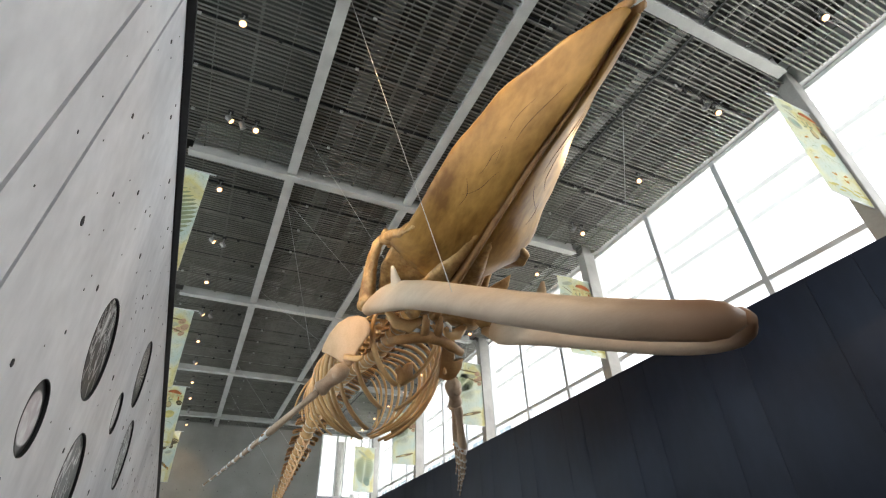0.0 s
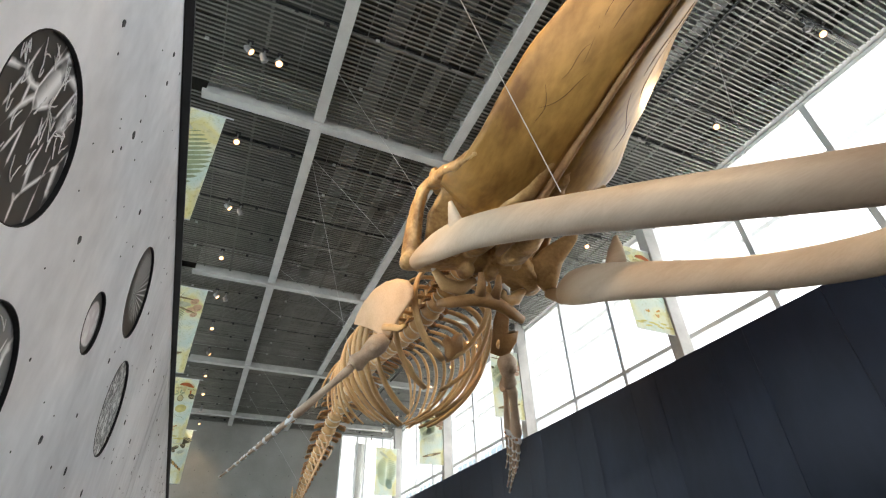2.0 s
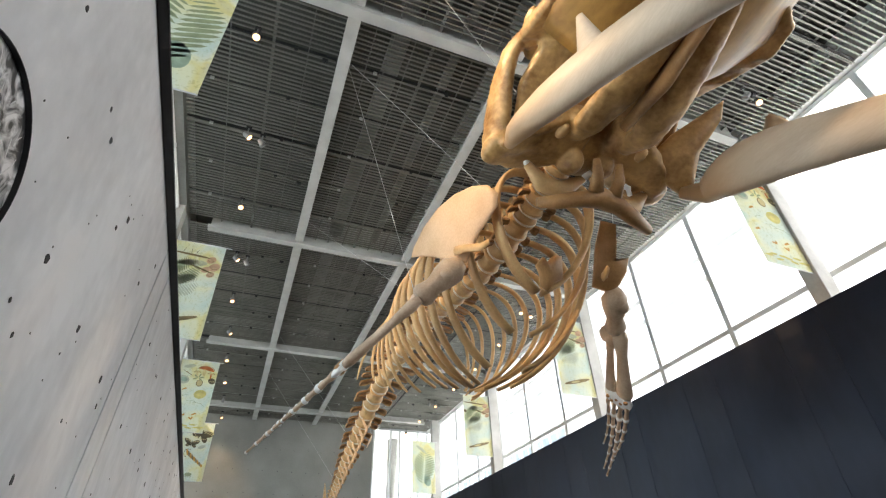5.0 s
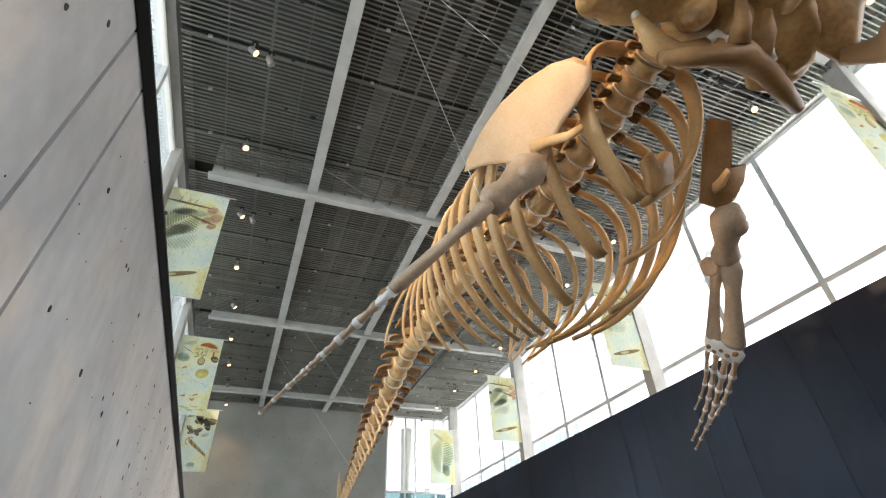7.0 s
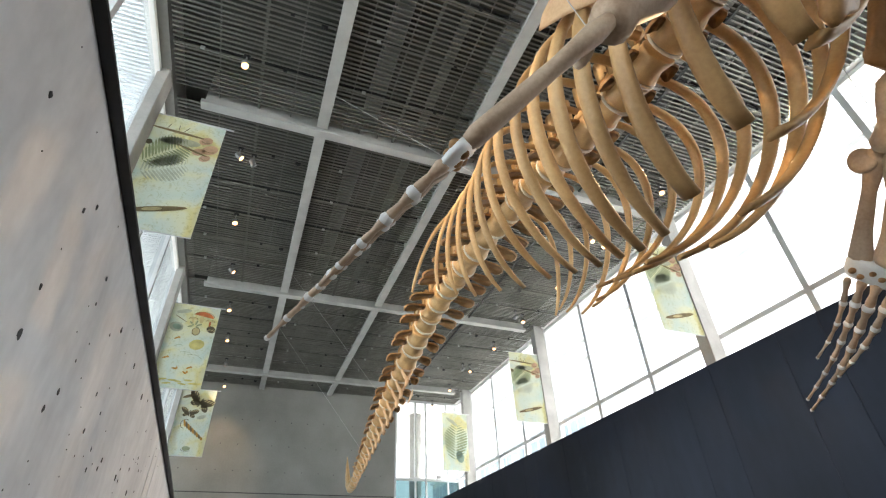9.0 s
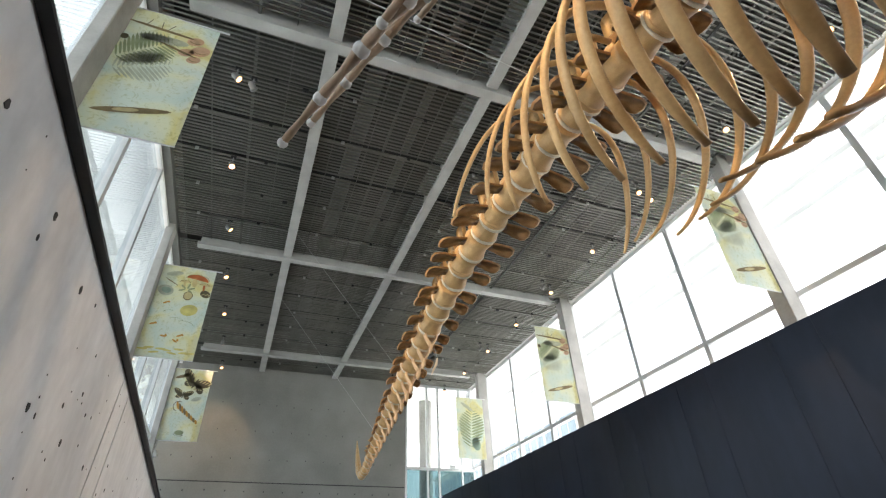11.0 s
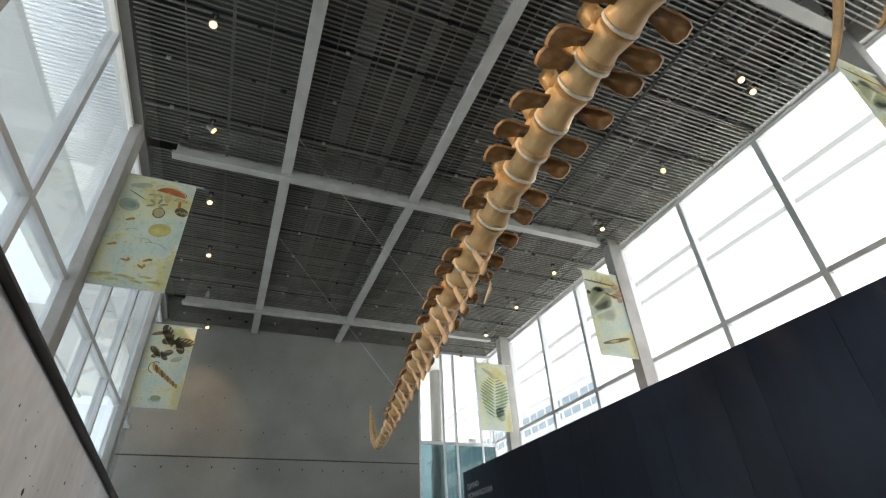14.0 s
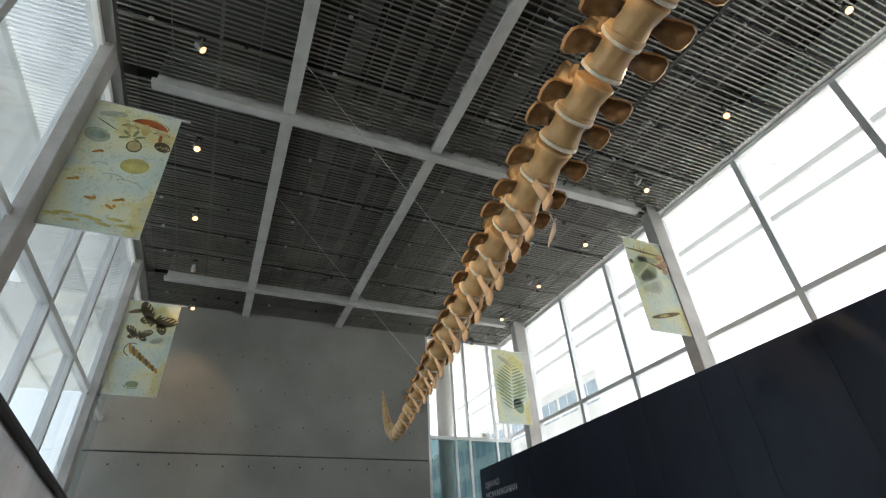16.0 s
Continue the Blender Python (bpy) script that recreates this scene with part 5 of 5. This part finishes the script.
def draw_fern():
    out = {k: bmesh.new() for k in ("green", "brown", "grey", "red", "pink", "cream", "dark")}
    y = -0.008
    fern(out["green"], 0.04, 1.10, 0.80, 42, y, 15)
    fern(out["grey"], 0.06, 0.92, 0.72, 24, y, 13)
    blob(out["brown"], oval(0.42, 1.80, 0.44, 0.024, -3, 14), y)
    for x, t in ((0.24, 70), (0.40, 95), (0.52, 60)):
        blob(out["dark"], oval(x, 1.88, 0.075, 0.006, t, 8), y)
    blob(out["grey"], oval(0.50, 1.62, 0.30, 0.075, 4), y)
    for x, z, r in ((0.86, 1.74, 0.11), (0.96, 1.58, 0.13), (0.80, 1.50, 0.10), (0.92, 1.40, 0.09)):
        blob(out["pink"], oval(x, z, r, r * 0.7, 30 * x, 14), y)
        arc(out["brown"], x, z, r * 0.7, 200, 330, 0.012, y - 0.004, 0.6)
    blob(out["brown"], oval(0.70, 1.50, 0.26, 0.018, -14, 12), y - 0.004)
    blob(out["dark"], oval(0.05, 1.50, 0.05, 0.05, 0), y)
    blob(out["brown"], oval(0.52, 0.36, 0.42, 0.045, 14, 14), y)
    blob(out["cream"], oval(0.46, 0.345, 0.14, 0.03, 14, 12), y - 0.004)
    return out


def draw_butterfly():
    out = {k: bmesh.new() for k in ("brown", "grey", "orange", "cream", "dark", "green")}
    y = -0.008
    swallowtail(out["dark"], out["cream"], 0.66, 1.66, 0.44, -28, y)
    blob(out["brown"], oval(0.28, 1.86, 0.22, 0.05, 18), y)
    swallowtail(out["dark"], out["cream"], 0.40, 1.30, 0.27, -8, y)
    blob(out["grey"], oval(0.80, 1.20, 0.14, 0.06, 20), y)
    # a striped body, tapering
    for k in range(9):
        blob(out["brown" if k % 2 else "orange"], oval(0.34 + 0.075 * k, 0.98 - 0.055 * k, 0.035, 0.13 - 0.008 * k, 20, 10), y - 0.004 * (k % 2))
    arc(out["dark"], 0.36, 0.96, 0.15, 60, 260, 0.018, y)
    blob(out["green"], oval(0.56, 0.22, 0.12, 0.07, 0), y)
    arc(out["dark"], 0.56, 0.20, 0.15, 180, 330, 0.014, y, 0.5)
    return out


def draw_plant():
    out = {k: bmesh.new() for k in ("green", "grey", "teal")}
    y = -0.008
    fern(out["green"], 0.5, 0.3, 1.4, 85, y, 13)
    blob(out["grey"], oval(0.42, 1.78, 0.28, 0.06, -30, 14), y)
    blob(out["teal"], oval(0.72, 0.5, 0.16, 0.22, 20), y)
    return out


def banner(x0, x1, z0, z1, y, draw, label):
    ban = thing("banner", label, "banner", "hanging printed banners", at=(x0, y, z0))
    w, h = x1 - x0, z1 - z0
    bm = bmesh.new()
    nx, nz = 10, 16
    f = [[bm.verts.new((w * i / nx, 0.012 * math.sin(5 * i / nx + 3 * k / nz), h * k / nz)) for i in range(nx + 1)] for k in range(nz + 1)]
    b = [[bm.verts.new(v.co + Vector((0, 0.004, 0))) for v in r] for r in f]
    for k in range(nz):
        for i in range(nx):
            bm.faces.new((f[k][i], f[k][i + 1], f[k + 1][i + 1], f[k + 1][i]))
            bm.faces.new((b[k][i], b[k + 1][i], b[k + 1][i + 1], b[k][i + 1]))
    part("cloth", bm, CLOTH, ban, "", True)
    part("top_rod", tube(bmesh.new(), [(-0.10, 0.002, h), (w + 0.12, 0.002, h)], [0.014, 0.014], 8), ALUMINIUM, ban)
    part("bottom_rod", tube(bmesh.new(), [(0, 0.002, 0), (w, 0.002, 0)], [0.010, 0.010], 8), ALUMINIUM, ban)
    for key, bm in draw().items():
        for v in bm.verts:
            v.co.x *= w / 1.1
            v.co.z *= h / 2.1
            v.co.y -= 0.006
        part("print", bm, INK[key], ban, "printed " + key + " drawing")["kind"] = "stuff"


banner(-1.76, -0.68, 6.07, 8.22, 20.50, draw_mushroom, "pale yellow banner printed with red mushrooms and insects")
banner(-1.76, -0.68, 5.95, 8.10, 26.38, draw_butterfly, "pale yellow banner printed with brown butterflies")
banner(-1.76, -0.74, 6.15, 8.42, 14.45, draw_fern, "pale green banner printed with ferns and branches")
banner(-1.76, -0.74, 6.15, 8.42, 8.35, draw_plant, "pale green banner printed with a leafy plant")
banner(7.66, 8.74, 6.03, 8.18, 2.45, draw_mushroom, "pale green banner printed with red mushrooms and insects")
banner(7.66, 8.74, 6.03, 8.18, 8.55, draw_mushroom, "pale yellow banner printed with mushrooms")
banner(7.66, 8.74, 6.03, 8.18, 14.6, draw_fern, "pale green banner printed with ferns")
banner(7.66, 8.74, 6.05, 8.18, 20.7, draw_fern, "pale green banner printed with ferns and leaves")
banner(7.70, 8.78, 5.96, 8.12, 26.7, draw_plant, "pale green banner printed with a leafy plant")

# ---- outside ----
structure("ground", box((-400, -400, -2.4), (400, 400, -1.2)), OUTSIDE, "pale paved ground outside")
structure("ground_floor_outside", box((-8, FAR + 0.3, -1.2), (30, FAR + 30, 1.0)), OUTSIDE, "pale paved terrace beyond the glazed end")
# roof overhangs on both sides, with their slats and edge beams
for side_, x0, sgn in (("east", EAST + 0.2, 1), ("west", WEST - 0.2, -1)):
    over = thing("roof_overhang", "white slatted roof overhang outside the windows", "roof", kind="structure")

    def span(a, b, y0, y1, z0, z1):
        xs = sorted((x0 + sgn * a, x0 + sgn * b))
        return box((xs[0], y0, z0), (xs[1], y1, z1))
    bm = bmesh.new()
    y = BACK
    while y < FAR + 9:
        xs = sorted((x0, x0 + sgn * 1.05))
        add_box(bm, (xs[0], y - 0.010, CEIL + 0.05), (xs[1], y + 0.010, CEIL + 0.10))
        y += 0.08
    part("slats", bm, ROOFING, over)["kind"] = "stuff"
    # opaque slab added on the west only, to shade the glazing
    if side_ == "west":
        part("soffit", span(1.2, 2.6, BACK, FAR + 9, CEIL + 0.22, CEIL + 0.4), ROOFING, over)
    for x in (1.75, 2.75) if side_ == "east" else (1.05, 3.4):
        part("edge_beam", span(x, x + 0.10, BACK, FAR + 9, CEIL + 0.08, CEIL + 0.22), OUTSIDE, over)
# a round column and porch beyond the glazed end
tagged(part("porch_column", tube(bmesh.new(), [(8.0, 31.0, 1.0), (8.0, 31.0, CEIL + 0.5)], [0.28, 0.28], 24), CONCRETE_COLUMN, None, "", True), "round grey concrete porch column", "column", "", "structure")
structure("porch_roof", box((-8, FAR + 0.3, CEIL + 0.2), (EAST + 0.2, FAR + 9, CEIL + 0.5)), ROOFING, "white porch roof outside the glazed end")

PANE_FAR = surface("far_window", (0.22, 0.28, 0.33), (0.34, 0.41, 0.47), 0.15, 0.6, 4, 0)


def building(lo, hi, face, storeys, cols, label):
    """An outside block with bands of windows. face: 'x' or 'y', the low side that carries them."""
    b = thing("building", label, "building", at=(lo[0], lo[1], lo[2]))
    size = Vector(hi) - Vector(lo)
    part("wall", box((0, 0, 0), size), OUTSIDE, b)
    part("roof", box((-0.4, -0.4, size.z), (size.x + 0.4, size.y + 0.4, size.z + 0.5)), ROOFING, b)
    run = size.y if face in ("x", "X") else size.x
    at_far = size.x if face == "X" else 0
    for s_ in range(storeys):
        z0 = 1.2 + s_ * size.z / storeys
        for c in range(cols):
            a0, a1 = run * (c + 0.08) / cols, run * (c + 0.92) / cols
            hgt = 0.5 * size.z / storeys
            if face in ("x", "X"):
                lo_, hi_ = (at_far - 0.06, a0, z0), (at_far + 0.06, a1, z0 + hgt)
            else:
                lo_, hi_ = (a0, -0.06, z0), (a1, 0.06, z0 + hgt)
            w = part("window", box(lo_, hi_), PANE_FAR, b)
            mid = (a0 + a1) / 2
            if face in ("x", "X"):
                part("frame", box((at_far - 0.09, mid - 0.05, z0), (at_far + 0.09, mid + 0.05, z0 + hgt)), ALUMINIUM, w)
            else:
                part("frame", box((mid - 0.05, -0.09, z0), (mid + 0.05, 0.09, z0 + hgt)), ALUMINIUM, w)


building((-34, 18, -1.2), (-18, 64, 7.6), "X", 2, 12, "low white building with long window bands")
building((34, 52, -1.2), (48, 100, 19.3), "x", 5, 14, "long white office building with bands of windows")


# a bare tree outside the west glazing
def tree(x, y, z, h, seed):
    t = thing("tree", "bare dark winter tree outside the glazing", "tree", "bare trees", at=(x, y, z))
    rng = random.Random(seed)
    trunk, crown = bmesh.new(), bmesh.new()
    tube(trunk, [(0, 0, 0), (0.05, 0.03, h * 0.25), (0.0, 0.1, h * 0.5)], [0.16, 0.13, 0.09], 10)

    def grow(p, d, ln, r, depth):
        q = p + d * ln
        mid = p.lerp(q, 0.5) + Vector((rng.uniform(-1, 1), rng.uniform(-1, 1), rng.uniform(-1, 1))) * ln * 0.08
        tube(crown, [p, mid, q], [r, r * 0.8, r * 0.6], 6)
        if depth:
            for _ in range(3):
                nd = (d + Vector((rng.uniform(-1, 1), rng.uniform(-1, 1), rng.uniform(-0.3, 0.8))) * 0.75).normalized()
                grow(q, nd, ln * rng.uniform(0.6, 0.8), r * 0.55, depth - 1)
    for k in range(5):
        a = 2 * math.pi * k / 5
        grow(Vector((0, 0.05, h * (0.35 + 0.04 * k))), Vector((math.cos(a), math.sin(a), 0.9)).normalized(), h * 0.2, 0.07, 4)
    BARK = bpy.data.materials.get("bark") or surface("bark", (0.05, 0.04, 0.03), (0.11, 0.09, 0.07), 0.9, 10, 60, 0.3)
    part("trunk", trunk, BARK, t, "", True)
    part("crown", crown, BARK, t, "bare branches", True)


tree(-7.5, 22.0, -1.2, 9.0, 3)
tree(-9.0, 31.0, -1.2, 10.0, 8)
